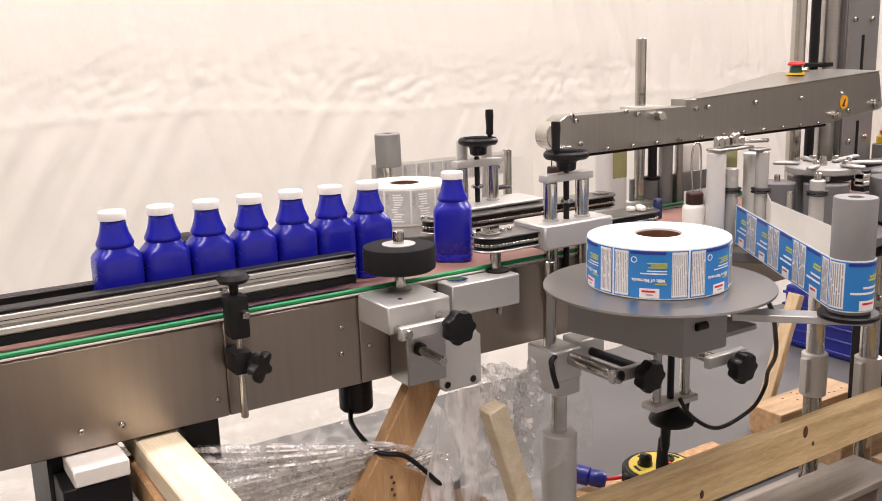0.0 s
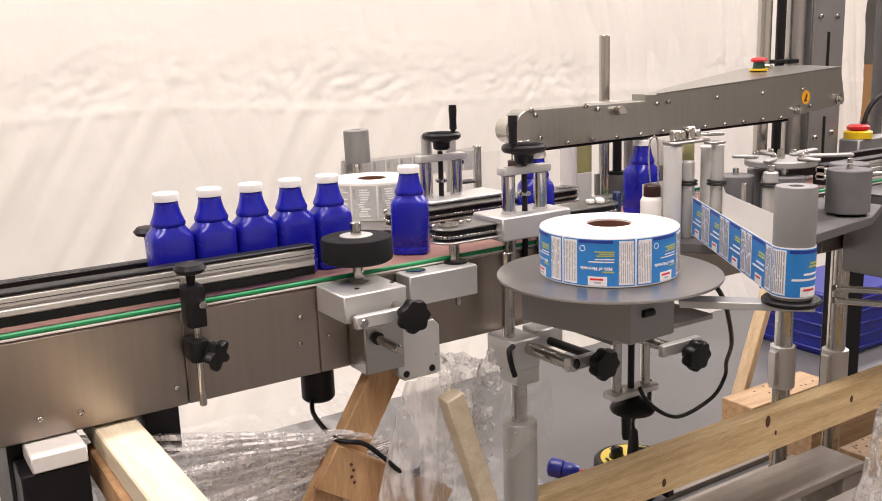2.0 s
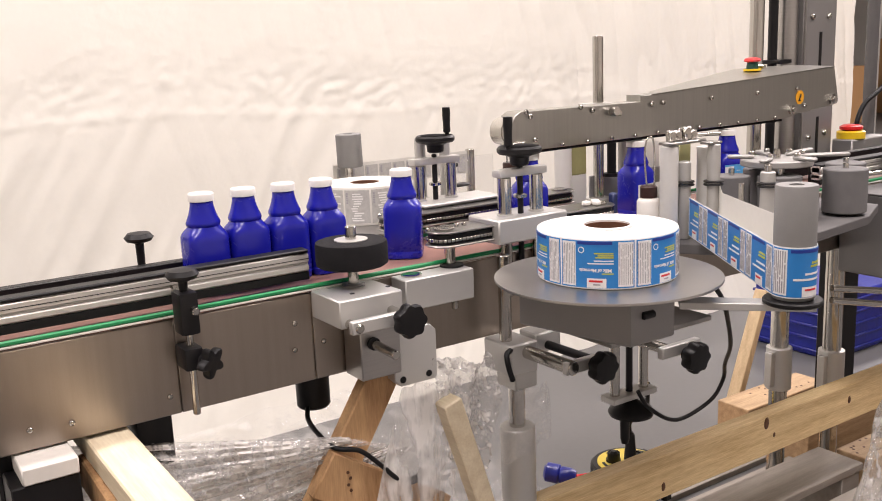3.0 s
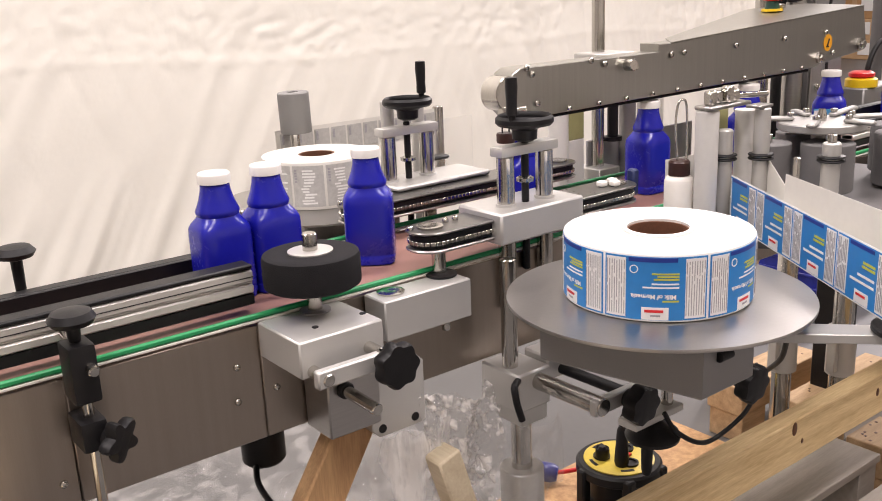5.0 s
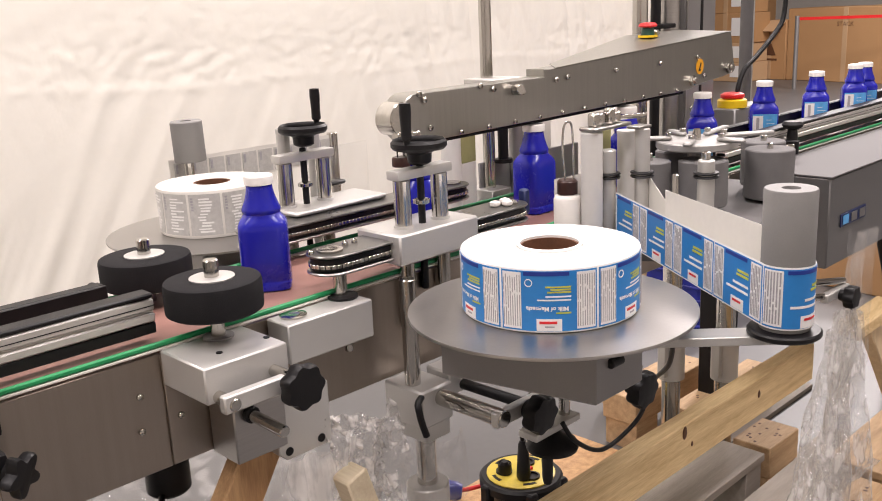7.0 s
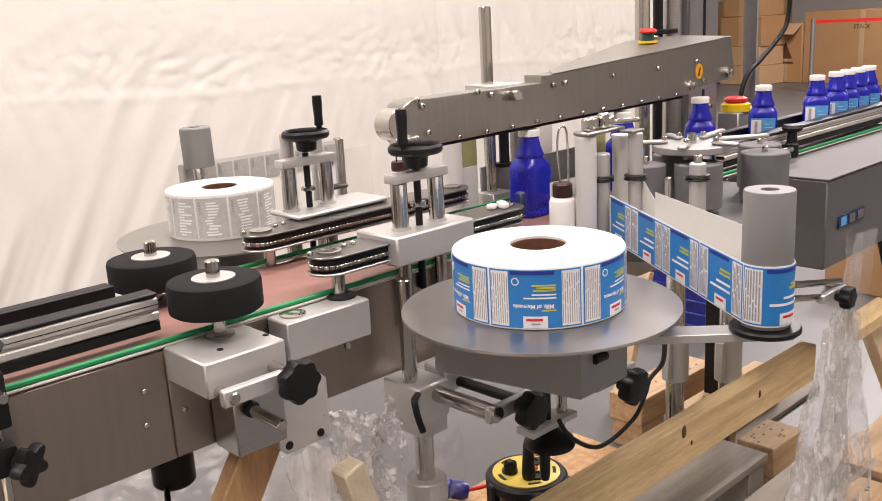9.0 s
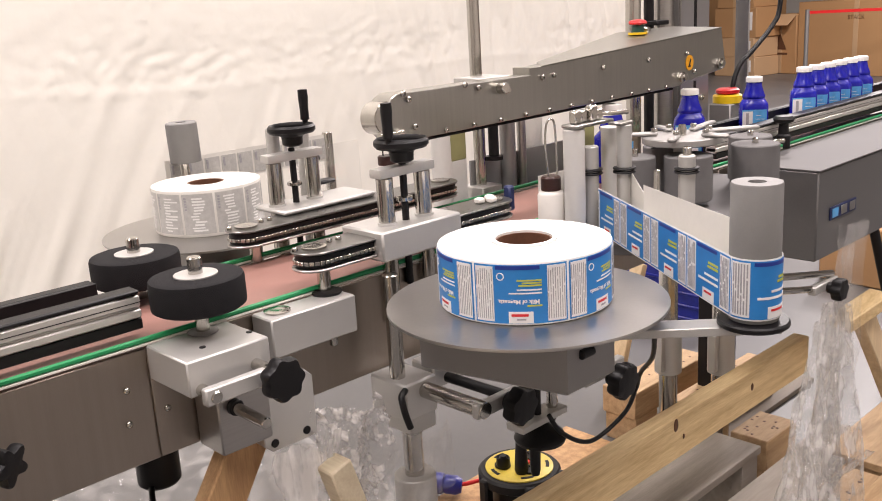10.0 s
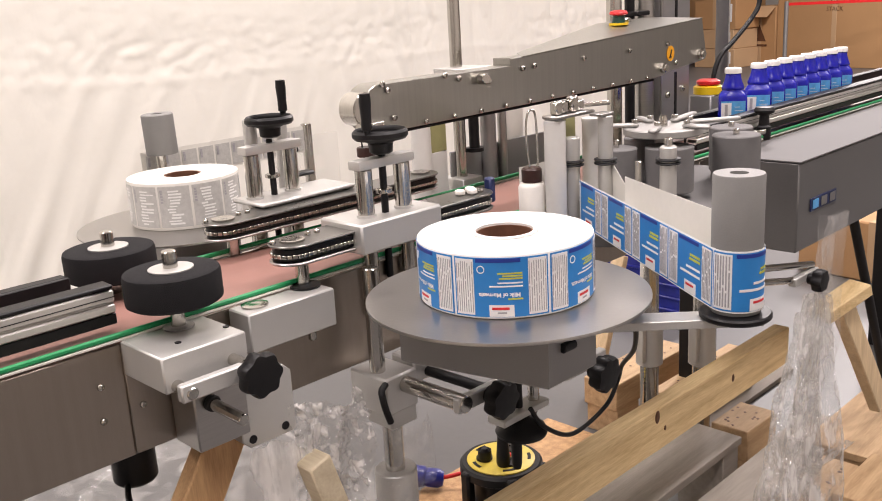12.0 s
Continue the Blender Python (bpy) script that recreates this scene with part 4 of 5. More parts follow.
hw = part("low_handwheel", lathe([(0.012, 0.028), (0.02, 0.02), (0.042, 0.008), (0.046, 0.0), (0.044, -0.006), (0.03, -0.008), (0, -0.008)], (0.700, -0.05, 0.630), seg=36), M_BLACK, unwinder, "black handwheel hanging below")
part("crank_handle", lathe([(0.007, 0), (0.009, 0.01), (0.010, 0.045), (0.008, 0.05)], (0.668, -0.065, 0.575), seg=16), M_BLACK, hw)
part("foot_tube", rod((0.428, -0.025, 0.0), (0.428, -0.025, 0.80), 0.0155, seg=28), M_CHROME, unwinder)
part("foot_sleeve", lathe([(0.031, 0), (0.033, 0.002), (0.033, 0.663), (0.031, 0.665), (0.0155, 0.665)], (0.428, -0.025, 0.0), seg=36), M_ALU, unwinder)
part("block_tail", bx((0.402, -0.055, 0.745), (0.455, 0.002, 0.7875), 0.003), M_ALU, unwinder)
part("block_arm", bx((0.44, -0.07, 0.812), (0.50, -0.02, 0.850), 0.003), M_ALU, unwinder)
part("cable", tube([(0.575, -0.34, 0.985), (0.640, -0.32, 0.93), (0.720, -0.27, 0.860), (0.790, -0.22, 0.790), (0.875, -0.14, 0.715), (0.920, -0.10, 0.660), (0.880, -0.10, 0.622), (0.780, -0.10, 0.606), (0.702, -0.10, 0.650), (0.678, -0.09, 0.690)], 0.0042, sub=10), M_BLACK, unwinder)

# ---------------------------------------------------------------- far roll and unwinder
FR = (0.44, 0.53)
far_table = thing("far_label_unwinder", (*FR, 0.9), "far label turntable of brushed steel carrying a clear roll", "unwinder", "label unwinders")
part("turntable", lathe([(0.188, 0), (0.19, 0.001), (0.19, 0.004), (0, 0.004)], (0.425, 0.515, 0.986), seg=80), M_STEEL, far_table, "brushed steel disc")
part("motor_box", bx((0.36, 0.45, 0.90), (0.50, 0.58, 0.985), 0.004), M_ALUDK, far_table)
part("bracket", bx((0.40, 0.2285, 0.905), (0.46, 0.4495, 0.935), 0.003), M_ALUDK, far_table)
clear_roll = thing("clear_label_roll", (*FR, 0.9905), "roll of clear labels with pale printing on the far turntable", "label roll", "label rolls")
part("paper", ringtube([(0.034, 0.0), (0.1, 0.0), (0.1005, 0.001), (0.1005, 0.083), (0.1, 0.084), (0.034, 0.084)], (*FR, 0.9905), seg=80), M_LINER, clear_roll)
part("core", lathe([(0.034, 0), (0.034, 0.083), (0.030, 0.083), (0.030, 0.03), (0, 0.03)], (*FR, 0.9908), seg=36), M_CORE, clear_roll, "brown cardboard core")
rnd = random.Random(3)
for k in range(7):
    a0 = 146 + 34 * k
    lab = part("label", patch(FR, 0.1008, a0, a0 + 31.5, 0.996, 1.0695, 0.0003), M_CLEAR, clear_roll, "clear label with white print")
    bars = bmesh.new()
    for j in range(12):
        a = a0 + 8 + rnd.uniform(0, 4)
        patch(FR, 0.1012, a, a + rnd.uniform(6, 17), 1.001 + j * 0.0053, 1.0032 + j * 0.0053 + rnd.uniform(0, 0.001), 0.0002, bars)
    part("print_line", bars, M_PAPER, lab)
    bars = bmesh.new()
    for j in range(5):
        patch(FR, 0.1012, a0 + 2, a0 + 4.5, 1.040 + 0.005 * j, 1.0435 + 0.005 * j, 0.0002, bars)
    part("code_mark", bars, M_LGREY, lab)
far_spool = thing("far_spool", (0.48, 0.68, 0.9), "grey guide roller of the far label web", "roller", "label web rollers")
part("roller", lathe([(0.030, 0), (0.031, 0.002), (0.031, 0.078), (0.029, 0.080), (0.011, 0.080), (0.011, 0.076), (0, 0.076)], (0.486, 0.68, 1.093), seg=36, axis=(-0.02, 0.0, 1)), M_GREYDRUM, far_spool)
part("spindle", rod((0.485, 0.68, 0.9145), (0.48, 0.68, 1.1), 0.010), M_CHROME, far_spool)


far_web = thing("far_label_web", (0.60, 0.70, 0.9), "pale clear-label web behind the far roll", "label web")
part("liner", bx((0.455, 0.7125, 1.035), (0.86, 0.7132, 1.096), 0), M_LINER, far_web)
for k in range(10):
    part("label", bx((0.465 + k * 0.04, 0.7112, 1.040), (0.50 + k * 0.04, 0.712, 1.088), 0), M_CLEAR, far_web)
    part("code_mark", bx((0.468 + k * 0.04, 0.7102, 1.066), (0.473 + k * 0.04, 0.7108, 1.084), 0), M_LGREY, far_web)
part("guide_roller", rod((0.87, 0.715, 0.9145), (0.87, 0.715, 1.1), 0.012), M_CHROME, far_web)
part("guide_arm", bx((0.455, 0.5805, 0.900), (0.50, 0.72, 0.914), 0.002), M_ALU, far_web)
part("guide_arm", bx((0.5005, 0.70, 0.900), (0.885, 0.73, 0.914), 0.002), M_ALU, far_web)
guard = thing("acrylic_guard", (0.75, 0.44, 0.99), "upright frosted acrylic guard sheets behind the far aligner", "guard")
for x0, x1 in ((0.585, 0.66), (0.664, 0.74)):
    part("pane", bx((x0, 0.438, 0.99), (x1, 0.441, 1.118), 0.001), M_GUARD, guard)
part("foot_rail", bx((0.58, 0.43, 0.975), (0.745, 0.45, 0.99), 0.001), M_ALU, guard)


# ---------------------------------------------------------------- label web
def ribbon(pts, z0, z1, th=0.0006, off=0.0, bm=None):
    """Upright thin strip along plan points; z0 and z1 may be functions of the share of the way."""
    bm = bm or bmesh.new()
    rows = []
    n = len(pts)
    for i, p in enumerate(pts):
        a, b = Vector(pts[max(i - 1, 0)]), Vector(pts[min(i + 1, n - 1)])
        d = (b - a).normalized()
        nn = Vector((d.y, -d.x))
        f = i / (n - 1)
        lo = z0(f) if callable(z0) else z0
        hi = z1(f) if callable(z1) else z1
        rows.append([bm.verts.new((p[0] + nn.x * o, p[1] + nn.y * o, z)) for o, z in ((off, lo), (off, hi), (off + th, hi), (off + th, lo))])
    for A, B in zip(rows, rows[1:]):
        for i in range(4):
            bm.faces.new((A[i], A[(i + 1) % 4], B[(i + 1) % 4], B[i]))
    bm.faces.new(rows[0][::-1])
    bm.faces.new(rows[-1])
    return bm


DRUM = Vector((0.552, -0.517))
DR = 0.0295
P1 = Vector((0.775, -0.128))
dirv = (DRUM - P1).normalized()
side = Vector((dirv.y, -dirv.x))
if side.x > 0:
    side = -side
TAN = DRUM + side * (DR + 0.001)
a_start = math.atan2(side.y, side.x)


def web_at(s):
    """Plan point at s metres before (negative) or after the drum's tangent."""
    if s <= 0:
        d = (P1 - TAN)
        return tuple(TAN + d.normalized() * (-s))
    a = a_start + s / (DR + 0.001)
    return tuple(DRUM + (DR + 0.001) * Vector((math.cos(a), math.sin(a))))


def web_run(s0, s1):
    n = max(2, int((s1 - s0) / 0.006))
    return [web_at(s0 + (s1 - s0) * i / n) for i in range(n + 1)]


WEB_Z0, WEB_Z1 = 0.993, 1.067
LEN = (P1 - TAN).length
web = thing("label_web", (*TAN, 0.9), "web of blue and white labels running from roll to grey drum", "label web")
part("liner", ribbon(web_run(-LEN, 0.105), WEB_Z0, WEB_Z1, 0.0005), M_PAPER, web)
PITCH = 0.117
rnd = random.Random(8)


def web_sheet(name, s0, s1, z0, z1, off, material, parent, label=""):
    s0, s1 = max(s0, -LEN + 0.002), min(s1, 0.103)
    if s1 - s0 < 0.0015:
        return None
    bm = ribbon(web_run(s0, s1), z0, z1, 0.0003, 0.0006 + off)
    return part(name, bm, material, parent, label)


for k in range(-4, 1):
    s = k * PITCH
    lab = web_sheet("label", s + 0.0012, s + PITCH - 0.0012, WEB_Z0 + 0.002, WEB_Z1 - 0.002, 0.0, M_LBLUE, web, "blue printed label")
    if lab is None:
        continue
    for u0, u1 in ((0.003, 0.026), (PITCH - 0.026, PITCH - 0.003)):
        pn = web_sheet("fact_panel", s + u0, s + u1, WEB_Z0 + 0.004, WEB_Z1 - 0.004, 0.0004, M_LWHITE, lab)
        if pn is None:
            continue
        for j in range(6):
            z = WEB_Z0 + 0.007
            while z < WEB_Z1 - 0.012:
                L = rnd.uniform(0.016, 0.05)
                q0 = s + u0 + 0.002 + j * 0.0034
                web_sheet("print_line", q0, q0 + 0.0017, z, min(z + L, WEB_Z1 - 0.006), 0.0008, M_LGREY, pn)
                z += L + 0.003
    web_sheet("top_band", s + 0.030, s + 0.082, WEB_Z1 - 0.008, WEB_Z1 - 0.0035, 0.0004, M_LDARK, lab)
    web_sheet("logo_field", s + 0.046, s + 0.076, WEB_Z0 + 0.0025, WEB_Z0 + 0.017, 0.0004, M_LWHITE, lab)
    web_sheet("logo_stripe", s + 0.050, s + 0.070, WEB_Z0 + 0.0112, WEB_Z0 + 0.014, 0.0008, M_LRED, lab)
    for u0, u1, zz, mm in ((0.034, 0.086, 0.026, M_LWHITE), (0.05, 0.086, 0.034, M_LWHITE), (0.058, 0.086, 0.045, M_LYEL), (0.06, 0.086, 0.050, M_LYEL)):
        web_sheet("text_line", s + u0, s + u1, WEB_Z0 + zz, WEB_Z0 + zz + 0.003, 0.0004, mm, lab)


def band(name, p, q, lo0, hi0, lo1, hi1, parent, material, label=""):
    n = 10
    pts = [(p[0] + (q[0] - p[0]) * i / n, p[1] + (q[1] - p[1]) * i / n) for i in range(n + 1)]
    return part(name, ribbon(pts, lambda f: lo0 + (lo1 - lo0) * f, lambda f: hi0 + (hi1 - hi0) * f, 0.0005), material, parent, label)


band("return_liner", (0.70, -0.265), (0.572, -0.492), 1.0, 1.098, 1.0, 1.096, web, M_LINER, "pale backing liner")
band("return_liner", (0.845, -0.135), (0.745, -0.245), 1.0, 1.096, 1.0, 1.062, web, M_LINER)
band("return_liner", (0.735, -0.035), (0.79, -0.095), 1.0, 1.085, 1.0, 1.10, web, M_LINER)
band("return_liner", (0.79, -0.128), (0.765, -0.145), 0.99, 1.064, 1.0, 1.045, web, M_LINER)

drum = thing("web_drum", (*DRUM, 0.95), "grey cylindrical drum turning the label web, on a black disc", "roller", "label web rollers")
part("roller", lathe([(0.0285, 0), (DR, 0.002), (DR, 0.162), (0.0285, 0.164), (0.0105, 0.164), (0.0105, 0.159), (0, 0.159)], (*DRUM, 0.988), seg=48), M_GREYDRUM, drum)
part("flange", lathe([(0.040, 0), (0.042, 0.002), (0.042, 0.006), (0.040, 0.008)], (*DRUM, 0.979), seg=40), M_BLACK, drum, "black flange disc")
part("arm", prism([(0.44, -0.405), (0.465, -0.38), (0.590, -0.52), (0.570, -0.545)], "z", 0.967, 0.978, bev=0.001), M_ALU, drum)

# ---------------------------------------------------------------- label applicator head
head = thing("label_applicator", (0.85, -0.15, 0.9), "label applicator head with steel rollers, rubber rings and base plate", "label applicator")
part("base_plate", prism([(0.70, -0.0025), (1.36, -0.0025), (1.36, -0.16), (1.22, -0.225), (0.90, -0.27), (0.80, -0.25), (0.72, -0.12)], "z", 0.965, 0.984), M_LID, head)
for (x, y), r, zt, zr in (((0.784, -0.107), 0.0128, 1.133, 1.09), ((0.822, -0.146), 0.0122, 1.165, 1.09), ((0.866, -0.235), 0.0135, 1.115, 1.09)):
    c = part("roller", lathe([(r, 0), (r, zt - 0.986), (r - 0.002, zt - 0.984), (0, zt - 0.984)], (x, y, 0.984), seg=28), M_ALU, head)
    for dz in (0, 0.006):
        part("rubber_ring", ringtube([(r, 0), (r + 0.006, 0.0005), (r + 0.007, 0.002), (r + 0.006, 0.0035), (r, 0.004)], (x, y, zr - 0.004 + dz), seg=28), M_BLACK, c)
part("pressure_roller", lathe([(0.0175, 0), (0.0175, 0.178), (0.015, 0.180), (0, 0.180)], (0.752, -0.098, 0.985), seg=30), M_SCREEN, head, "pale smooth pressure roller")
part("pressure_roller", lathe([(0.018, 0), (0.018, 0.16), (0.019, 0.162), (0.019, 0.167), (0, 0.167)], (0.872, -0.085, 0.985), seg=30), M_SCREEN, head)
part("guide_pin", rod((0.842, -0.195, 0.984), (0.842, -0.195, 1.092), 0.0055), M_CHROME, head)
part("tint_panel", bx((0.809, -0.072, 0.985), (0.842, -0.066, 1.163), 0.001), M_OLIVE, head, "olive tinted acrylic strip")
part("top_bracket", bx((0.735, -0.118, 1.1665), (0.835, -0.085, 1.1725), 0.002), M_STEEL, head)
for xx, yy, hh in ((0.748, -0.105, 0.022), (0.772, -0.098, 0.020), (0.79, -0.105, 0.026), (0.812, -0.10, 0.018)):
    part("clamp_block", bx((xx - 0.008, yy - 0.008, 1.1727), (xx + 0.008, yy + 0.008, 1.1727 + hh), 0.003), M_CHROME, head)
part("cross_rod", rod((0.81, -0.10, 1.180), (0.865, -0.125, 1.180), 0.004), M_CHROME, head)
part("link_bar", bx((0.80, -0.155, 1.1655), (0.835, -0.13, 1.170), 0.001), M_STEEL, head)
part("sensor", bx((0.80, -0.165, 0.985), (0.822, -0.14, 1.035), 0.003), M_BLACK, head)
for xx, yy in ((1.688, 0.318), (1.775, 0.204)):
    ft = thing("frame_leg", (xx, yy, 0.0), "chromed frame leg with grey aluminium sleeve", "leg", "frame legs")
    part("tube", rod((xx, yy, 0.0), (xx, yy, 0.838), 0.026, seg=28), M_CHROME, ft)
    part("sleeve", lathe([(0.034, 0), (0.037, 0.002), (0.037, 0.128), (0.034, 0.13), (0.026, 0.13)], (xx, yy, 0.335), seg=32), M_ALU, ft)
    part("lug", bx((xx - 0.052, yy - 0.012, 0.35), (xx - 0.033, yy + 0.012, 0.455), 0.002), M_ALU, ft)
part("tie_rod", rod((1.06, -0.25, 0.86), (1.40, -0.25, 0.79), 0.007), M_CHROME, head)
part("tie_rod", rod((1.06, -0.25, 0.835), (1.31, -0.25, 0.778), 0.007), M_CHROME, head)
part("tie_bar", bx((1.30, -0.262, 0.768), (1.405, -0.245, 0.785), 0.002, m=None), M_ALU, head)
part("star_knob", star_knob(bmesh.new(), (1.358, -0.262, 0.772), 0.024, 0.034, (0, -1, 0), 6, 0.15), M_BLACK, head)

glue = thing("white_bottle", (0.735, -0.062, 0.985), "small white plastic bottle with dark brown cap", "bottle")
part("body", lathe([(0.020, 0), (0.0225, 0.003), (0.0225, 0.072), (0.019, 0.078), (0.0145, 0.080), (0, 0.080)], (0.735, -0.062, 0.9845), seg=30), M_WHITEPL, glue)
part("cap", lathe([(0.0165, 0), (0.0165, 0.020), (0.014, 0.023), (0, 0.023)], (0.735, -0.062, 1.0648), seg=30), M_BROWNCAP, glue, "dark brown cap")
part("wire_loop", tube([(0.730, -0.062, 1.085), (0.726, -0.06, 1.14), (0.73, -0.06, 1.172), (0.738, -0.062, 1.180), (0.746, -0.064, 1.168), (0.748, -0.065, 1.10), (0.745, -0.064, 1.085)], 0.0018), M_CHROME, glue)
cap2 = thing("hanging_bottle_cap", (0.384, -0.05, 1.15), "dark cap hanging from wire below the arm nose", "cap")
part("cap", lathe([(0.014, 0), (0.0145, 0.002), (0.0145, 0.013), (0.013, 0.015), (0, 0.015)], (0.528, 0.105, 1.126), seg=24), M_BROWNCAP, cap2)
for dx in (-0.007, 0.007):
    part("wire", rod((0.528 + dx, 0.105, 1.14), (0.528 + dx, 0.105, 1.172), 0.0012, seg=8), M_BLACK, cap2)

# wrap station
wrap = thing("wrap_station", (1.10, -0.11, 0.9), "bottle wrap station with grey foam rollers under an aluminium hub", "wrap station")
for (x, y), r, z0, z1 in (((1.058, -0.121), 0.044, 0.995, 1.078), ((1.205, -0.175), 0.045, 0.99, 1.082), ((1.0, -0.045), 0.038, 0.995, 1.078), ((1.29, -0.12), 0.042, 0.995, 1.082), ((1.13, -0.02), 0.038, 0.995, 1.078)):
    f = part("foam_roller", lathe([(r - 0.002, 0), (r, 0.002), (r, z1 - z0 - 0.002), (r - 0.002, z1 - z0), (0, z1 - z0)], (x, y, z0), seg=40), M_GREYFOAM, wrap)
    part("axle", rod((x, y, 0.984), (x, y, 1.093), 0.006), M_CHROME, f)
part("hub_plate", lathe([(0.072, 0), (0.074, 0.002), (0.074, 0.012), (0.072, 0.014), (0, 0.014)], (1.095, -0.085, 1.093), seg=44), M_HUB, wrap)
part("hub_column", rod((1.095, -0.085, 0.984), (1.095, -0.085, 1.093), 0.016), M_STEEL, wrap)
for a in (-38, 8, 60, 130, 200, 265):
    d = Vector((math.cos(radians(a)), math.sin(radians(a)), 0))
    c = Vector((1.095, -0.085, 1.1095))
    m = Matrix.Translation(c) @ pose(0, 0, 0, 0, 0, a)
    part("arm", bx((0.045, -0.0075, -0.002), (0.15 if a in (-38, 8) else 0.10, 0.0075, 0.006), 0.003, m=m), M_HUB, wrap)
    p = c + d * 0.052
    part("hub_pin", lathe([(0.006, 0), (0.006, 0.005), (0.0045, 0.006), (0, 0.006)], p + Vector((0, 0, 0.007)), seg=14), M_CHROME, wrap)
part("top_pin", lathe([(0.008, 0), (0.008, 0.012), (0.006, 0.02), (0, 0.02)], (1.095, -0.085, 1.107), seg=16), M_CHROME, wrap)
part("spring_post", rod((0.866, -0.235, 1.115), (0.866, -0.235, 1.128), 0.007), M_CHROME, wrap)
part("far_base", bx((0.79, 0.2285, 0.950), (1.30, 0.345, 0.966), 0.002), M_ALUDK, wrap)
part("back_panel", bx((0.935, 0.318, 0.9665), (1.27, 0.322, 1.052), 0.001), M_MOTOR, wrap, "grey sheet panel")
part("far_roller", rod((0.836, 0.30, 0.9665), (0.836, 0.30, 1.16), 0.020, seg=28), M_SCREEN, wrap, "pale smooth roller")
part("far_panel", bx((0.862, 0.31, 0.9665), (0.918, 0.314, 1.06), 0.001), M_SCREEN, wrap)
part("far_panel", bx((0.862, 0.31, 1.0605), (0.918, 0.314, 1.16), 0.001), M_OLIVE, wrap, "olive tinted acrylic strip")
part("far_roller", rod((0.99, 0.30, 1.055), (0.99, 0.30, 1.16), 0.011), M_BLACK, wrap)
part("far_roller", lathe([(0.019, 0), (0.019, 0.008), (0, 0.008)], (0.99, 0.30, 1.048), seg=24), M_BLACK, wrap)
part("far_roller", rod((1.045, 0.31, 0.9665), (1.045, 0.31, 1.17), 0.017), M_ALUDK, wrap)
part("far_roller", rod((1.09, 0.31, 0.9665), (1.09, 0.31, 1.16), 0.010), M_STEEL, wrap)
part("far_liner", bx((1.10, 0.330, 0.9665), (1.185, 0.3306, 1.115), 0), M_LINER, wrap, "pale backing liner")


# ---------------------------------------------------------------- crate timber, film and clutter below
def timber(name, a, b, w, h, material, label, group="crate timbers", up=(0, 0, 1), nails=0):
    """Sawn beam from a to b (centre line), w across and h along up."""
    a, b = Vector(a), Vector(b)
    d = b - a
    q = d.to_track_quat("X", "Z").to_matrix().to_4x4()
    t = thing(name, tuple((a + b) / 2), label, "timber", group)
    L = d.length
    bm = bx((-L / 2, -w / 2, -h / 2), (L / 2, w / 2, h / 2), 0.0025)
    es = [e for e in bm.edges if e.calc_length() > L * 0.7]
    bmesh.ops.subdivide_edges(bm, edges=es, cuts=14)
    for v in bm.verts:
        n = noise.noise_vector(Vector((v.co.x * 6 + a.x * 9, v.co.y * 20, v.co.z * 20)))
        v.co += Vector((0, n.y, n.z)) * 0.0012
    bmesh.ops.transform(bm, matrix=Matrix.Translation((a + b) / 2) @ q, verts=bm.verts)
    part("board", bm, material, t)
    return t, Matrix.Translation((a + b) / 2) @ q


beam, bm_m = timber("long_beam", (0.45, -0.026, 0.455), (1.765, -0.026, 0.450), 0.042, 0.098, M_PINE, "long pale sawn pine crate beam with knots")
for x, z, r in ((1.142, 0.484, 0.012), (1.172, 0.448, 0.005), (1.47, 0.46, 0.008), (0.80, 0.432, 0.008)):
    k = lathe([(r, 0), (r * 0.8, 0.0012), (r * 0.3, 0.0016), (0, 0.0014)], (0, 0, 0), seg=16, axis=(0, -1, 0))
    bmesh.ops.scale(k, vec=(0.75, 1, 1.25), verts=k.verts)
    bmesh.ops.translate(k, vec=(x, -0.0475, z), verts=k.verts)
    part("knot", k, M_KNOT, beam, "dark brown knot")
timber("support_beam", (-0.297, 0.10, 0.818), (-0.300, -1.0, 0.818), 0.062, 0.036, M_BEAM, "pale pine beam under the conveyor")
timber("support_beam_lower", (-0.32, 0.05, 0.775), (-0.32, -0.9, 0.735), 0.03, 0.05, M_OLDPINE, "brown pine batten under the conveyor")
timber("leaning_plank", (0.158, 0.0, 0.828), (-0.088, 0.0, 0.44), 0.028, 0.062, M_OLDPINE, "rough brown plank leaning under the conveyor")
lp, _ = timber("cross_plank", (0.017, -0.027, 0.692), (0.242, -0.027, 0.542), 0.022, 0.082, M_OLDPINE, "pine cross plank with screw holes")
for k in range(4):
    part("screw_hole", lathe([(0.003, 0), (0.003, 0.0008), (0, 0.0008)], (0.060 + 0.004 * (k % 2), -0.0395, 0.685 - 0.011 * k), seg=8, axis=(0, -1, 0)), M_KNOT, lp)
timber("upright_plank", (0.231, -0.088, 0.783), (0.357, -0.088, 0.375), 0.034, 0.036, M_BEAM, "pale pine plank standing under the conveyor")
timber("back_brace", (1.69, -0.2, 0.62), (1.99, -0.2, 0.25), 0.03, 0.06, M_PINEV, "pine brace of the crate end")
timber("brace_stub", (1.62, -0.18, 0.60), (1.76, -0.22, 0.64), 0.06, 0.03, M_PINE, "short pine offcut on the brace")
timber("far_brace", (2.17, 0.74, 0.47), (2.0, 0.74, 0.02), 0.05, 0.03, M_PINEV, "pine brace behind the legs")


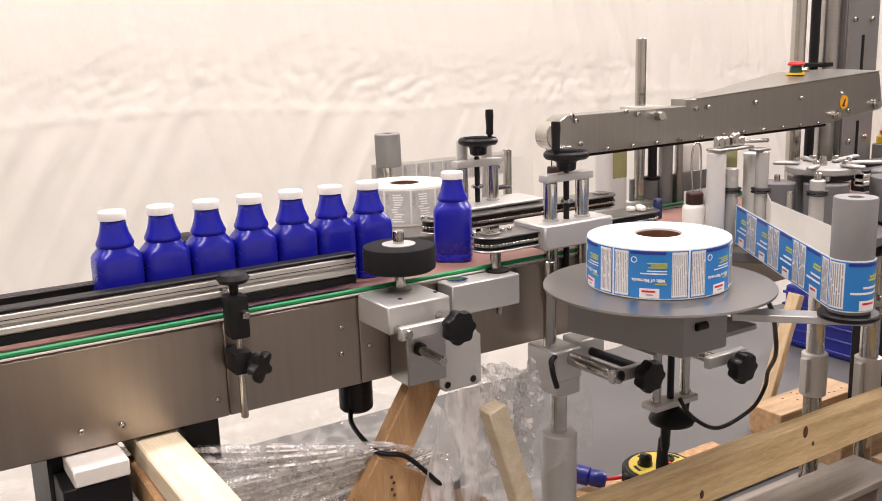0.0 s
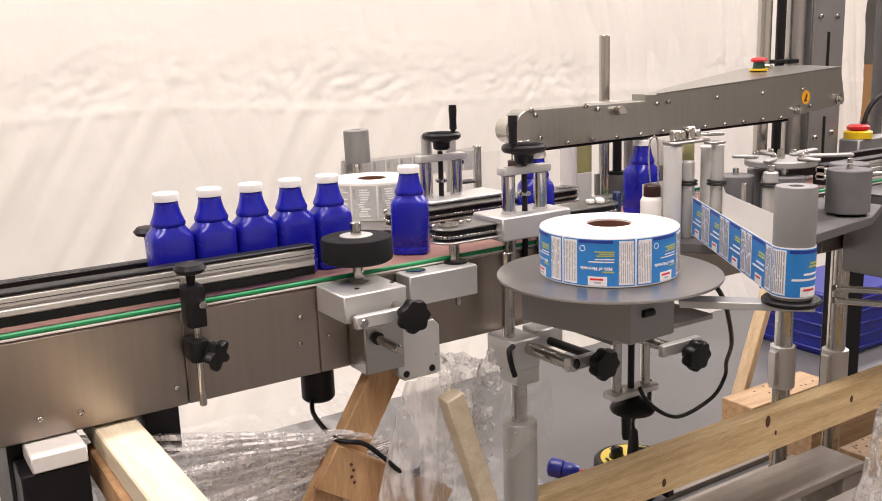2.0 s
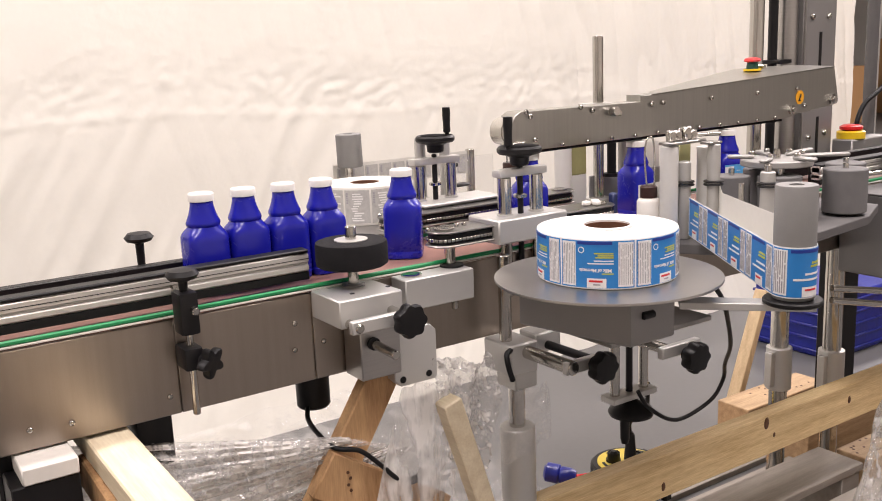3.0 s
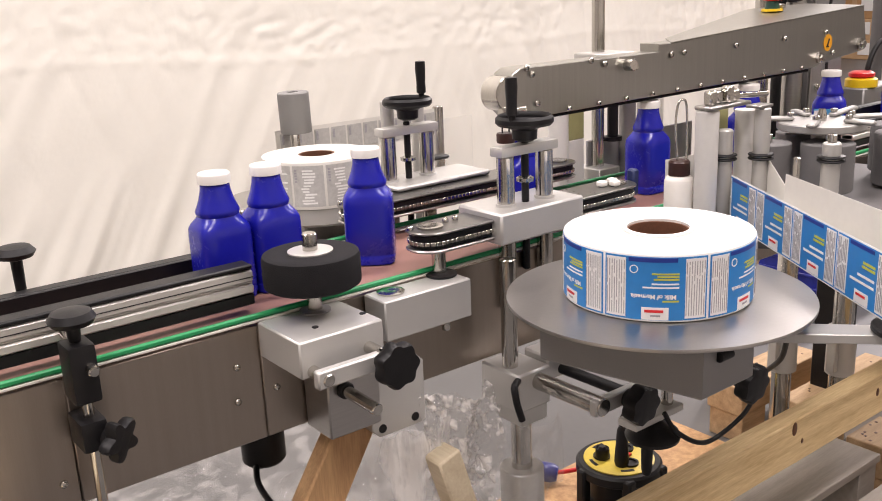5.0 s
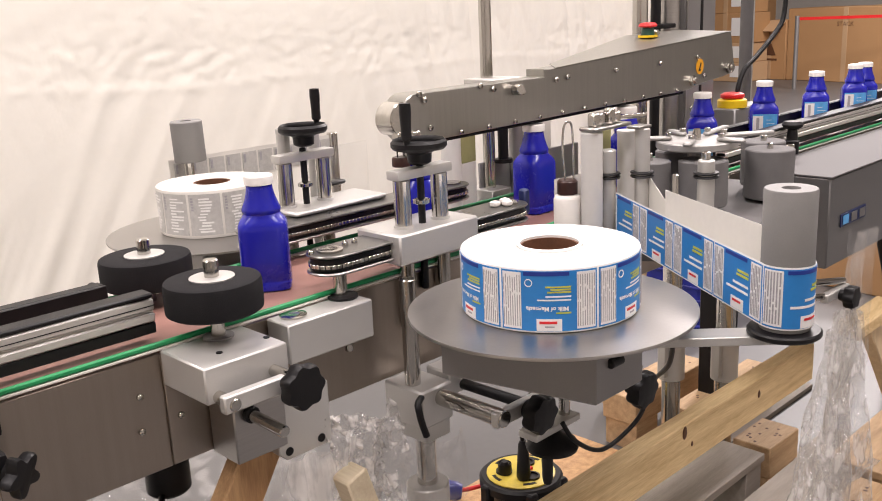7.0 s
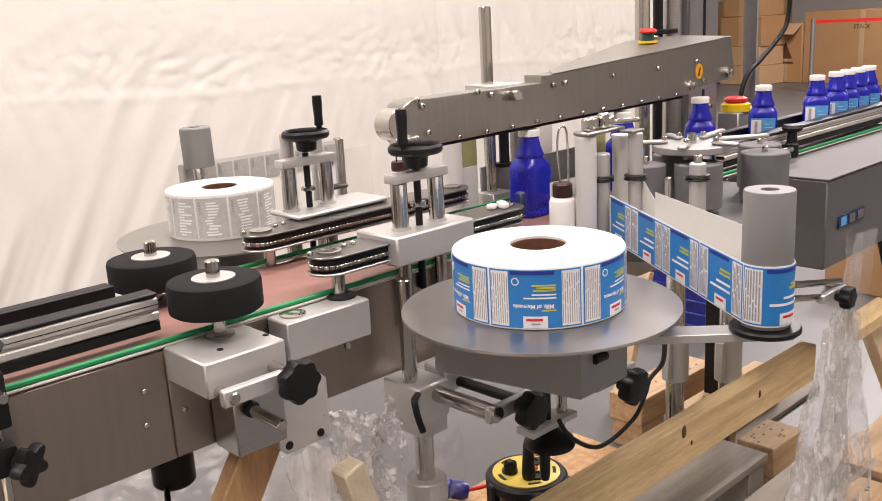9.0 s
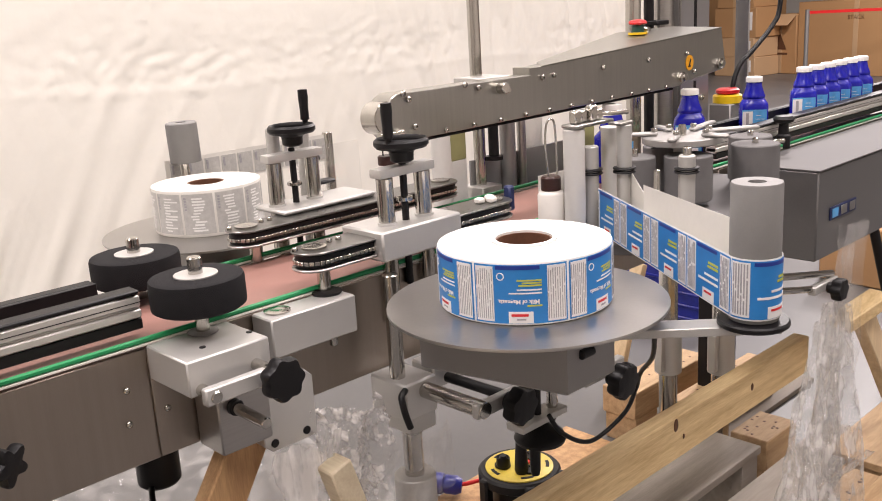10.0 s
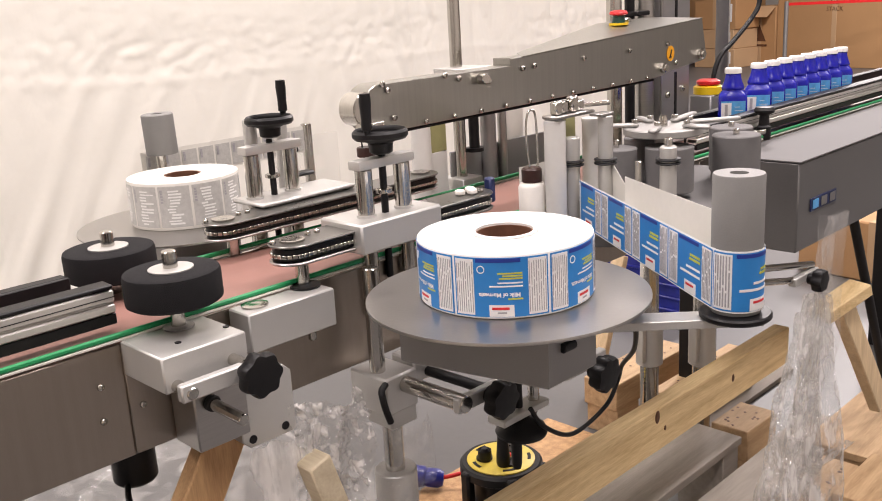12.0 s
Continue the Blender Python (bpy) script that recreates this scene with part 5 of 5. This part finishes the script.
def pallet_block(c, half, z0, z1, material, name="pallet_block"):
    t = thing(name, (c[0], c[1], z0), "pine pallet block with nail holes", "pallet block", "pallet blocks")
    part("wood", bx((c[0] - half[0], c[1] - half[1], z0), (c[0] + half[0], c[1] + half[1], z1), 0.003), material, t)
    r = random.Random(int(c[0] * 1000))
    for _ in range(12):
        x, y = c[0] + r.uniform(-0.8, 0.8) * half[0], c[1] + r.uniform(-0.8, 0.8) * half[1]
        part("nail_hole", lathe([(0.004, 0), (0.004, 0.0008), (0, 0.0008)], (x, y, z1 + 0.0002), seg=8), M_KNOT, t)
    return t


pallet_block((2.0, 0.56), (0.21, 0.062), 0.091, 0.18, M_BLOCK)
pallet_block((1.86, 0.56), (0.06, 0.058), 0.0, 0.09, M_BLOCK)
pallet_block((1.83, 0.10), (0.085, 0.055), 0.091, 0.18, M_BLOCK)
pallet_block((1.83, 0.10), (0.08, 0.05), 0.0, 0.09, M_BLOCK)
pallet_block((1.62, -0.20), (0.13, 0.05), 0.091, 0.18, M_BLOCK)
pallet_block((1.62, -0.20), (0.10, 0.05), 0.0, 0.09, M_BLOCK)
pallet_block((2.15, 0.40), (0.25, 0.05), 0.0, 0.14, M_BLOCK)
for x0, x1, y0, y1, z in ((0.9, 2.3, 0.02, 0.12, 0.018), (0.9, 1.75, -0.16, -0.04, 0.20), (0.7, 2.6, 0.30, 0.42, 0.018), (0.7, 2.4, 0.46, 0.50, 0.018)):
    t = thing("pallet_board", ((x0 + x1) / 2, (y0 + y1) / 2, z - 0.018), "grey weathered board of the pallet", "board", "pallet boards")
    part("plank", bx((x0, y0, z - 0.018), (x1, y1, z), 0.002), M_GREYWOOD, t)
pallet_block((1.2, -0.10), (0.05, 0.05), 0.0, 0.18, M_GREYWOOD)
pallet_block((1.02, -0.10), (0.05, 0.05), 0.0, 0.18, M_GREYWOOD)
t = thing("pallet_board", (1.0, 0.2, 0), "brown pine board lying on the floor", "board", "pallet boards")
part("plank", bx((0.95, 0.52, 0.0), (1.75, 0.74, 0.0175), 0.002), M_OLDPINE, t)

for x0, x1, y0, y1, z, mm in ((1.0, 1.68, 0.03, 0.17, 0.20, M_GREYWOOD), (1.95, 2.5, -0.24, -0.02, 0.10, M_BLOCK), (1.55, 1.80, -0.36, -0.26, 0.20, M_BLOCK)):
    t = thing("crate_board", ((x0 + x1) / 2, (y0 + y1) / 2, 0), "rough sawn board of the crate base", "board", "pallet boards")
    part("plank", bx((x0, y0, z - 0.022), (x1, y1, z), 0.002), mm, t)
    for xx in (x0 + 0.05, x1 - 0.05):
        part("runner", bx((xx - 0.04, y0 + 0.004, 0.0), (xx + 0.04, y1 - 0.004, z - 0.0225), 0.002), mm, t)
crate = thing("blue_crate", (2.8, 1.1, 0), "blue ribbed plastic crate behind the label head", "crate")
part("tub", bx((2.86, 0.90, 0.0), (3.56, 1.30, 0.28), 0.01), M_BLUETARP, crate)
for k in range(5):
    part("rib", bx((2.853, 0.893, 0.02 + 0.055 * k), (3.567, 1.307, 0.032 + 0.055 * k), 0.003), M_BLUETARP, crate)

# cable reel
RX, RY, RZ, RT = 1.262, 0.511, 0.0185, 0.150
reel = thing("cable_reel", (RX, RY, RZ), "black cable reel with yellow socket disc on the floor boards", "cable reel")
part("drum", lathe([(0.095, 0), (0.10, 0.005), (0.10, 0.02), (0.075, 0.024), (0.075, 0.095), (0.105, 0.10), (0.112, 0.105), (0.112, 0.125), (0.105, RT - RZ), (0, RT - RZ)], (RX, RY, RZ), seg=44), M_BLACK, reel)
disc = part("socket_disc", lathe([(0.092, 0), (0.092, 0.003), (0.088, 0.005), (0, 0.005)], (RX, RY, RT + 0.0002), seg=44), M_REELY, reel, "yellow socket disc")
for a, rr in ((20, 0.045), (140, 0.045), (260, 0.045)):
    x, y = RX + rr * math.cos(radians(a)), RY + rr * math.sin(radians(a))
    part("socket", lathe([(0.022, 0), (0.022, 0.006), (0.017, 0.006), (0.017, 0.002), (0, 0.002)], (x, y, RT + 0.0052), seg=22), M_BLACK, disc)
for a in (0, 75, 150, 225, 300):
    part("disc_mark", patch((RX, RY), 0.072, a, a + 26, RT + 0.0054, RT + 0.0064, 0.009), M_BLACK, disc)
for a, h in ((230, 0.11), (150, 0.035)):
    x, y = RX + 0.045 * math.cos(radians(a)), RY + 0.045 * math.sin(radians(a))
    pl = part("plug", lathe([(0.016, 0), (0.019, 0.01), (0.018, 0.03), (0.013, h - 0.01), (0.008, h)], (x, y, RT + 0.0055), seg=18), M_BLACK, disc)
    if h > 0.04:
        part("plug_cable", tube([(x, y, RT + h), (x - 0.01, y - 0.01, 0.30), (x - 0.05, y - 0.09, 0.38), (1.02, 0.22, 0.46), (0.86, 0.06, 0.55), (0.78, -0.02, 0.66)], 0.0055), M_BLACK, pl)
part("red_lamp", bx((RX + 0.01, RY - 0.02, RT + 0.0054), (RX + 0.028, RY - 0.005, RT + 0.012), 0.001), M_RED, disc)
for a in (165, 235, 300, 20):
    x, y = RX + 0.108 * math.cos(radians(a)), RY + 0.108 * math.sin(radians(a))
    part("foot_lug", bx((x - 0.015, y - 0.015, 0.05), (x + 0.015, y + 0.015, RT - 0.004), 0.006), M_BLACK, reel)
part("loop_cable", tube([(RX - 0.11, RY - 0.03, 0.05), (RX - 0.16, RY - 0.05, 0.035), (RX - 0.22, RY - 0.12, 0.03), (RX - 0.16, RY - 0.20, 0.03), (RX - 0.05, RY - 0.22, 0.03)], 0.006), M_BLACK, reel)

plug = thing("blue_socket_plug", (1.19, 0.72, 0.02), "blue industrial plug with red cable beside the reel", "plug")
part("shell", lathe([(0.018, 0), (0.030, 0.008), (0.030, 0.045), (0.024, 0.05), (0.027, 0.055), (0.027, 0.085), (0.020, 0.10), (0, 0.102)], (1.15, 0.765, 0.062), seg=28, axis=(0.6, -0.78, -0.12)), M_BLUETARP, plug, "glossy blue plastic shell")
part("red_cable", tube([(1.205, 0.69, 0.055), (1.22, 0.67, 0.06), (1.25, 0.64, 0.07)], 0.006), M_RED, plug)


# stretch film
def film(name, f, nu, nv, material, label):
    bm = bmesh.new()
    G = [[bm.verts.new(f(i / nu, k / nv)) for k in range(nv + 1)] for i in range(nu + 1)]
    for i in range(nu):
        for k in range(nv):
            bm.faces.new((G[i][k], G[i + 1][k], G[i + 1][k + 1], G[i][k + 1]))
    t = thing(name, f(0.5, 0.0), label, "stretch film", "stretch film wraps")
    me = finish(bm, "sheet", material, OFF[t], smooth=False)
    o = new("sheet", me)
    o.parent = t
    return t


def crumple(p, amp, sc, seed, tall=1.0):
    """Shifts a point of a sheet by two scales of noise; tall < 1 draws the folds out upright."""
    v = Vector(p)
    w = Vector((v.x, v.y, v.z * tall))
    n1 = noise.noise_vector(w * sc + Vector((seed, 0, 0)))
    n2 = noise.noise_vector(w * sc * 2.7 + Vector((0, seed, 0)))
    return tuple(v + n1 * amp + n2 * amp * 0.5)


def bunch(u, v):
    """Crumpled bundle squeezed between block and clamp, drawn to a tail below."""
    w = 0.15 - 0.09 * v
    x = 0.308 + w * (u - 0.5) - 0.018 * v
    y = -0.045 + 0.016 * math.sin(9 * u + 3 * v) - 0.010 * v
    return crumple((x, y, 0.842 - 0.030 * u - 0.19 * v), 0.011, 44, 3.0, 0.9)


def apron(u, v):
    """Smooth hanging sheet below the end plate, widening downwards."""
    x = 0.155 + 0.115 * u - 0.085 * v * (1 - u) + 0.02 * v * u
    y = -0.062 + 0.010 * math.sin(7 * u + 2 * v) + 0.004 * math.sin(23 * u - 4 * v)
    return crumple((x, y, 0.812 - 0.30 * v), 0.006, 14, 7.0, 0.3)


def bag(u, v):
    """Loose film wrapped round the leg under the clamp."""
    x = 0.355 + 0.125 * u
    y = -0.055 - 0.03 * math.sin(math.pi * u)
    return crumple((x, y, 0.775 - 0.03 * u - (0.16 - 0.07 * u) * v), 0.014, 18, 1.7, 0.7)


def fan(u, v):
    """Taut sheet that gathers at the plank and fans out to the floor."""
    x = 0.055 - 0.42 * v
    z = 0.745 + 0.065 * v - (0.03 + 0.24 * v) * u - 0.05 * u
    rib = 0.008 * math.sin(60 * u + 2 * math.sin(3 * u)) * (0.3 + v) + 0.003 * math.sin(170 * u)
    return (x + 0.16 * u * (1 - v) + 0.12 * u * v, -0.035 + 0.10 * v + 0.05 * u + rib, z + 0.5 * rib)


film("stretch_film", bunch, 110, 110, M_FILM, "crumpled shiny stretch film bundled under the clamp block")
film("stretch_film", apron, 60, 70, M_FILM2, "hazy clear stretch film hanging over the planks")
film("stretch_film", bag, 56, 50, M_BAG, "clear stretch film wrapped round the leg")
fan_film = film("stretch_film", fan, 150, 40, M_FILM2, "stretched clear film fanning out beside the plank")
rnd = random.Random(21)
for k in range(46):
    u = (k + rnd.uniform(0.1, 0.9)) / 46
    v0, v1 = rnd.uniform(0.0, 0.35), rnd.uniform(0.55, 1.0)
    drift = rnd.uniform(-0.03, 0.03)
    wide = rnd.uniform(0.0015, 0.0060)
    pts = [Vector(fan(min(1.0, max(0.0, u + drift * i / 6)), v0 + (v1 - v0) * i / 6)) + Vector((0, -0.010, 0)) for i in range(7)]
    strip = bmesh.new()
    rows = [[strip.verts.new(p + Vector((0, 0.8, 0.6)) * (q * wide * math.sin(math.pi * (i + 0.6) / 7.2))) for q in (-1, 1)] for i, p in enumerate(pts)]
    for A, B in zip(rows, rows[1:]):
        strip.faces.new((A[0], A[1], B[1], B[0]))
    part("fold", strip, M_FOLD, fan_film, "whitish drawn-out fold")


def drape(u, v):
    """Gathered film that hangs from the knob and fans out downwards in long folds."""
    w = 0.10 + 0.30 * v
    x = 1.345 - 0.07 * v + w * (u - 0.5)
    y = -0.275 - 0.02 * v + (0.010 + 0.024 * v) * math.sin(17 * u + 1.2 * v) + (0.006 + 0.006 * v) * math.sin(43 * u - 2 * v)
    return crumple((x, y, 0.735 - 0.02 * math.cos(5 * u) - 0.56 * v), 0.010, 22, 5.0, 0.16)


film("stretch_film", drape, 110, 120, M_DRAPE, "shiny clear stretch film hanging from the crate corner")
film("stretch_film", lambda u, v: crumple((1.60 + 0.10 * (u - 0.5) - 0.02 * v, -0.21 + 0.02 * math.sin(15 * u), 0.85 - 0.40 * v), 0.013, 20, 2.2, 0.3), 50, 70, M_FILMTHIN, "clear stretch film hanging beside the outfeed housing")
film("stretch_film", lambda u, v: crumple((1.30 + 0.36 * u, -0.26 + 0.10 * v * u, 0.36 - 0.14 * v - 0.06 * u), 0.016, 20, 8.2, 0.6), 50, 40, M_FILM2, "loose clear film lying over the pallet blocks")


def floor_film(u, v):
    x, y = -1.2 + 2.3 * u, 0.55 + 1.15 * v
    s = x * 3.0 - y * 5.0
    z = 0.03 + 0.05 * abs(noise.noise(Vector((s * 1.6, x * 0.6, 1)))) + 0.20 * max(0, v - 0.55) ** 1.5 + 0.012 * abs(noise.noise(Vector((s * 4, x * 0.4, 3))))
    return (x, y, z)


film("floor_sheet", floor_film, 80, 60, M_FILMTHIN, "thin clear plastic sheet spread over the floor")
film("stretch_film", lambda u, v: crumple((-0.25 + 0.8 * u, 0.30 + 0.25 * v + 0.1 * u, 0.50 - 0.25 * v + 0.08 * math.sin(30 * (u + 0.3 * v))), 0.02, 9, 4.4), 60, 30, M_FILMTHIN, "thin clear film draped below the conveyor")


# ---------------------------------------------------------------- far end of the hall
def carton(c, s, ang, material, name="carton", open_top=False, label="brown cardboard carton on the hall floor"):
    t = thing(name, (c[0], c[1], c[2]), label, "carton", "cartons")
    m = pose(c[0], c[1], c[2], 0, 0, ang)
    part("box", bx((-s[0] / 2, -s[1] / 2, 0), (s[0] / 2, s[1] / 2, s[2]), 0.008, m=m), material, t)
    part("tape", bx((-s[0] / 2 - 0.004, -0.04, s[2] * 0.0 + 0.01), (s[0] / 2 + 0.004, 0.04, s[2] + 0.004), 0.002, m=m), M_CARDLT, t)
    if open_top:
        for sx in (-1, 1):
            fm = m @ pose(sx * s[0] / 2, 0, s[2], 0, sx * 35, 0)
            part("flap", bx((0 if sx > 0 else -s[0] * 0.45, -s[1] / 2, -0.004), (s[0] * 0.45 if sx > 0 else 0, s[1] / 2, 0.004), 0.001, m=fm), M_CARDLT, t)
    return t, m


big, bm_ = carton((14.2, 4.70, 0.0), (0.9, 2.0, 1.10), -12, M_CARD, label="large brown cardboard bulk carton on the hall floor")
vs, fs = words("NO\nSTACK", 0.09)
lt = bmesh.new()
mm = bm_ @ Matrix.Translation((-0.455, 0.0, 0.90)) @ Matrix(((0, 0, -1, 0), (-1, 0, 0, 0), (0, 1, 0, 0), (0, 0, 0, 1)))
L = [lt.verts.new(mm @ v) for v in vs]
for f in fs:
    lt.faces.new([L[i] for i in f])
part("lettering", lt, M_KNOT, big, "dark printed words")
opened, om = carton((14.3, 6.02, 0.0), (0.6, 0.60, 0.92), -12, M_CARD, open_top=True, label="open brown cardboard carton with raised flaps")
tri_mark = bmesh.new()
for dx in (0.0, 0.0012):
    tri_mark.faces.new([tri_mark.verts.new(om @ Vector((-0.306 - dx, y, z))) for y, z in ((-0.13, 0.38), (0.13, 0.38), (0.0, 0.64))])
part("triangle_mark", tri_mark, M_KNOT, opened, "dark printed triangle")
part("print_bar", bx((-0.308, -0.15, 0.30), (-0.305, 0.15, 0.33), 0, m=om), M_KNOT, opened)
z0 = 0.0
for w, h, mm in ((0.78, 0.30, M_CARDLT), (0.74, 0.30, M_CARDLT), (0.80, 0.46, M_CARD), (0.70, 0.40, M_CARD)):
    st, sm = carton((13.75, 6.52, z0), (0.6, w, h), -10, mm, label="stacked cardboard carton with white shipping label")
    part("shipping_label", bx((-0.309, -w * 0.42, h * 0.25), (-0.3055, -w * 0.16, h * 0.85), 0, m=sm), M_PAPER, st, "white paper label")
    z0 += h + 0.002
carton((15.6, 7.6, 0.0), (0.9, 1.2, 1.3), -10, M_CARD)
carton((13.0, 7.9, 0.0), (0.9, 1.1, 0.9), -10, M_CARD)
carton((15.5, 2.6, 0.0), (0.9, 1.6, 1.0), -12, M_CARD)
carton((4.05, 0.42, 0.0), (0.6, 0.75, 0.28), -6, M_CARD, label="brown cardboard carton standing beyond the conveyor")
carton((4.75, 0.62, 0.0), (0.6, 0.80, 0.40), -3, M_CARDLT, label="light brown cardboard carton behind another")
barrier = thing("barrier_post", (11.6, 4.55, 0), "grey barrier posts joined by a red belt", "barrier")
part("post", rod((12.6, 5.0, 0.0), (12.6, 5.0, 1.02), 0.03), M_ALUDK, barrier)
part("post", rod((13.0, 3.4, 0.0), (13.0, 3.4, 1.02), 0.03), M_ALUDK, barrier)
part("belt", bx((0, -0.004, 0.96), (1.65, 0.004, 1.0), 0.001, m=pose(12.6, 5.0, 0, 0, 0, -76)), M_RED, barrier, "red barrier belt")
stand = thing("machine_leg", (1.95, -0.15, 0), "dark steel slanting leg of the outfeed frame", "leg")
part("tube", rod((1.86, -0.15, 0.79), (2.31, -0.15, 0.0), 0.012), M_BLACK, stand)
part("foot", lathe([(0.05, 0), (0.05, 0.012), (0.02, 0.02), (0, 0.02)], (2.30, -0.15, 0.0), seg=24), M_BLACK, stand)

# ceiling fixtures
for lx, ly in LAMPS:
    fx = thing("ceiling_light", (lx, ly, 4.3), "white strip light fixture under the hall ceiling", "ceiling light", "ceiling lights")
    part("housing", bx((lx - 0.85, ly - 0.3, 4.30), (lx + 0.85, ly + 0.3, 4.36), 0.004), M_WHITEPL, fx)
    for sx in (-0.6, 0.6):
        part("hanger", rod((lx + sx, ly, 4.36), (lx + sx, ly, 4.5), 0.006), M_STEEL, fx)


# ---------------------------------------------------------------- bottles
def build_bottle():
    tall = 1.05
    b = thing("bottle", (0, 0, 0), "blue plastic bottle with white cap riding on the conveyor belt", "bottle", "bottles on the conveyor")
    part("body", loft([(z * tall, a, c, p) for z, a, c, p in ((0.0, 0.030, 0.026, 4), (0.002, 0.0335, 0.0295, 4.5), (0.012, 0.0348, 0.0308, 5), (0.013, 0.0342, 0.0302, 5), (0.0155, 0.0342, 0.0302, 5), (0.0165, 0.0348, 0.0308, 5), (0.05, 0.0345, 0.0310, 4.4), (0.082, 0.0345, 0.0310, 4.4),
                       (0.089, 0.0342, 0.0304, 4.2), (0.0945, 0.0322, 0.0288, 3.4), (0.0990, 0.0288, 0.0265, 2.8), (0.1022, 0.0268, 0.0256, 2.3), (0.1042, 0.0258, 0.0250, 2.1), (0.1062, 0.0268, 0.0262, 2), (0.1090, 0.0276, 0.0270, 2), (0.1115, 0.0270, 0.0265, 2),
                       (0.117, 0.0244, 0.0240, 2), (0.124, 0.0216, 0.0215, 2), (0.134, 0.0190, 0.0190, 2), (0.143, 0.0178, 0.0178, 2), (0.1445, 0.0165, 0.0165, 2))], seg=44), M_BLUE, b)
    cap = bmesh.new()
    seg = 60
    R = []
    for r, z, rib in ((0.0195, 0.1425, 0), (0.0205, 0.1430, 1), (0.0205, 0.1525, 1), (0.0198, 0.1540, 0), (0.0185, 0.1550, 0), (0.016, 0.1545, 0)):
        R.append([cap.verts.new(((r - 0.0004 * rib * (i % 2)) * math.cos(2 * math.pi * i / seg), (r - 0.0004 * rib * (i % 2)) * math.sin(2 * math.pi * i / seg), z * tall)) for i in range(seg)])
    for A, B in zip(R, R[1:]):
        for i in range(seg):
            cap.faces.new((A[i], A[(i + 1) % seg], B[(i + 1) % seg], B[i]))
    cap.faces.new(R[0][::-1])
    cap.faces.new(R[-1])
    part("cap", cap, M_CAP, b, "white ribbed screw cap")
    return b


def build_label():
    s = thing("bottle_label", (0, 0, 0), "blue and white label on the bottle front", "label", "bottle labels")
    part("sheet", bx((-0.029, -0.0004, 0.016), (0.029, 0, 0.084), 0), M_LPALE, s)
    part("fact_panel", bx((-0.028, -0.0007, 0.020), (-0.004, -0.00045, 0.080), 0), M_LWHITE, s)
    part("logo_field", bx((0.004, -0.0007, 0.021), (0.022, -0.00045, 0.032), 0), M_LWHITE, s)
    for k in range(4):
        part("print_line", bx((0.004, -0.0007, 0.042 + 0.009 * k), (0.016 + 0.004 * (k % 3), -0.00045, 0.0432 + 0.009 * k), 0), M_LWHITE, s)
    part("print_line", bx((-0.020, -0.0010, 0.024), (-0.013, -0.00075, 0.076), 0), M_LGREY, s)
    return s


V = 0.2945
first = build_bottle()
tag0 = build_label()
BOTTLES = [(k, first if k == -1 else copy_thing(first, Matrix())) for k in range(-1, 8)]
TAGS = [(k, tag0 if k == -1 else copy_thing(tag0, Matrix())) for k in range(-1, 8)]


def bottle_x(k, t):
    """Way of the k-th bottle along the belt: slow queue, wheel, free run, queue at the end."""
    if k < 0:
        return 2.39
    tau = t - k
    x = max(0.1934 + 0.0708 * tau, 0.296 - 0.004 * k + V * tau) if tau > -1 else 0.1934 + 0.0708 * tau
    return min(x, 2.39 - 0.0735 * (k + 1))


def bottle_turn(k, t):
    """The wrap station rolls each bottle round as it passes."""
    x = bottle_x(k, t)
    g = min(1.0, max(0.0, (x - 0.20) / 0.07)) - min(1.0, max(0.0, (x - 0.50) / 0.25)) if k >= 0 else 0.0
    f = min(1.0, max(0.0, (x - 1.08) / 0.34))
    return -38 * g - (60 + 3 * math.sin(2.3 * k)) * f * f * (3 - 2 * f)


def motions():
    for k, b in BOTTLES:
        stop_t = k + (2.39 - 0.0735 * (k + 1) - 0.296 + 0.004 * k) / V
        rel = k - 0.4536 + 0.0177 * k
        extra = [round(q, 2) for q in (rel - 0.06, rel, rel + 0.06, stop_t - 0.05, stop_t, stop_t + 0.05) if 0 < q < 12]
        times = sorted({0.0, 12.0, *[round(i * 0.2, 2) for i in range(61)], *extra})
        walk(b, [(t, pose(bottle_x(k, t), LANE, BELT_Z, 0, 0, bottle_turn(k, t))) for t in times])
        # its label waits at the peel edge and lies on the bottle from there on
        meet = k + (0.98 - 0.296 + 0.004 * k) / V if k >= 0 else -1.0
        rows = []
        for t in times:
            if t >= meet:
                a = radians(bottle_turn(k, t))
                rows.append((t, pose(bottle_x(k, t) + 0.0312 * math.sin(a), LANE - 0.0312 * math.cos(a), BELT_Z, 0, 0, bottle_turn(k, t))))
            else:
                d = min(1.0, (meet - t) / 1.0)
                n = math.floor(meet - t)
                rows.append((t, pose(0.98 - 0.11 * d, LANE - 0.0312 - 0.10 * d - 0.004 * min(n, 8), BELT_Z, 0, 0, 35 * d)))
        walk(dict(TAGS)[k], rows)
    rows = [(0.0, 0.0)]
    for k in range(0, 10):
        rows += [(k + 0.55, 60.0 * k), (k + 0.66, 60.0 * k + 14), (k + 0.9, 60.0 * k + 48), (k + 1.0, 60.0 * (k + 1))]
    rows.append((12.0, 600.0))
    walk(label_roll, [(t, pose(*ROLL_C, TABLE_Z, 0, 0, a)) for t, a in rows])


motions()
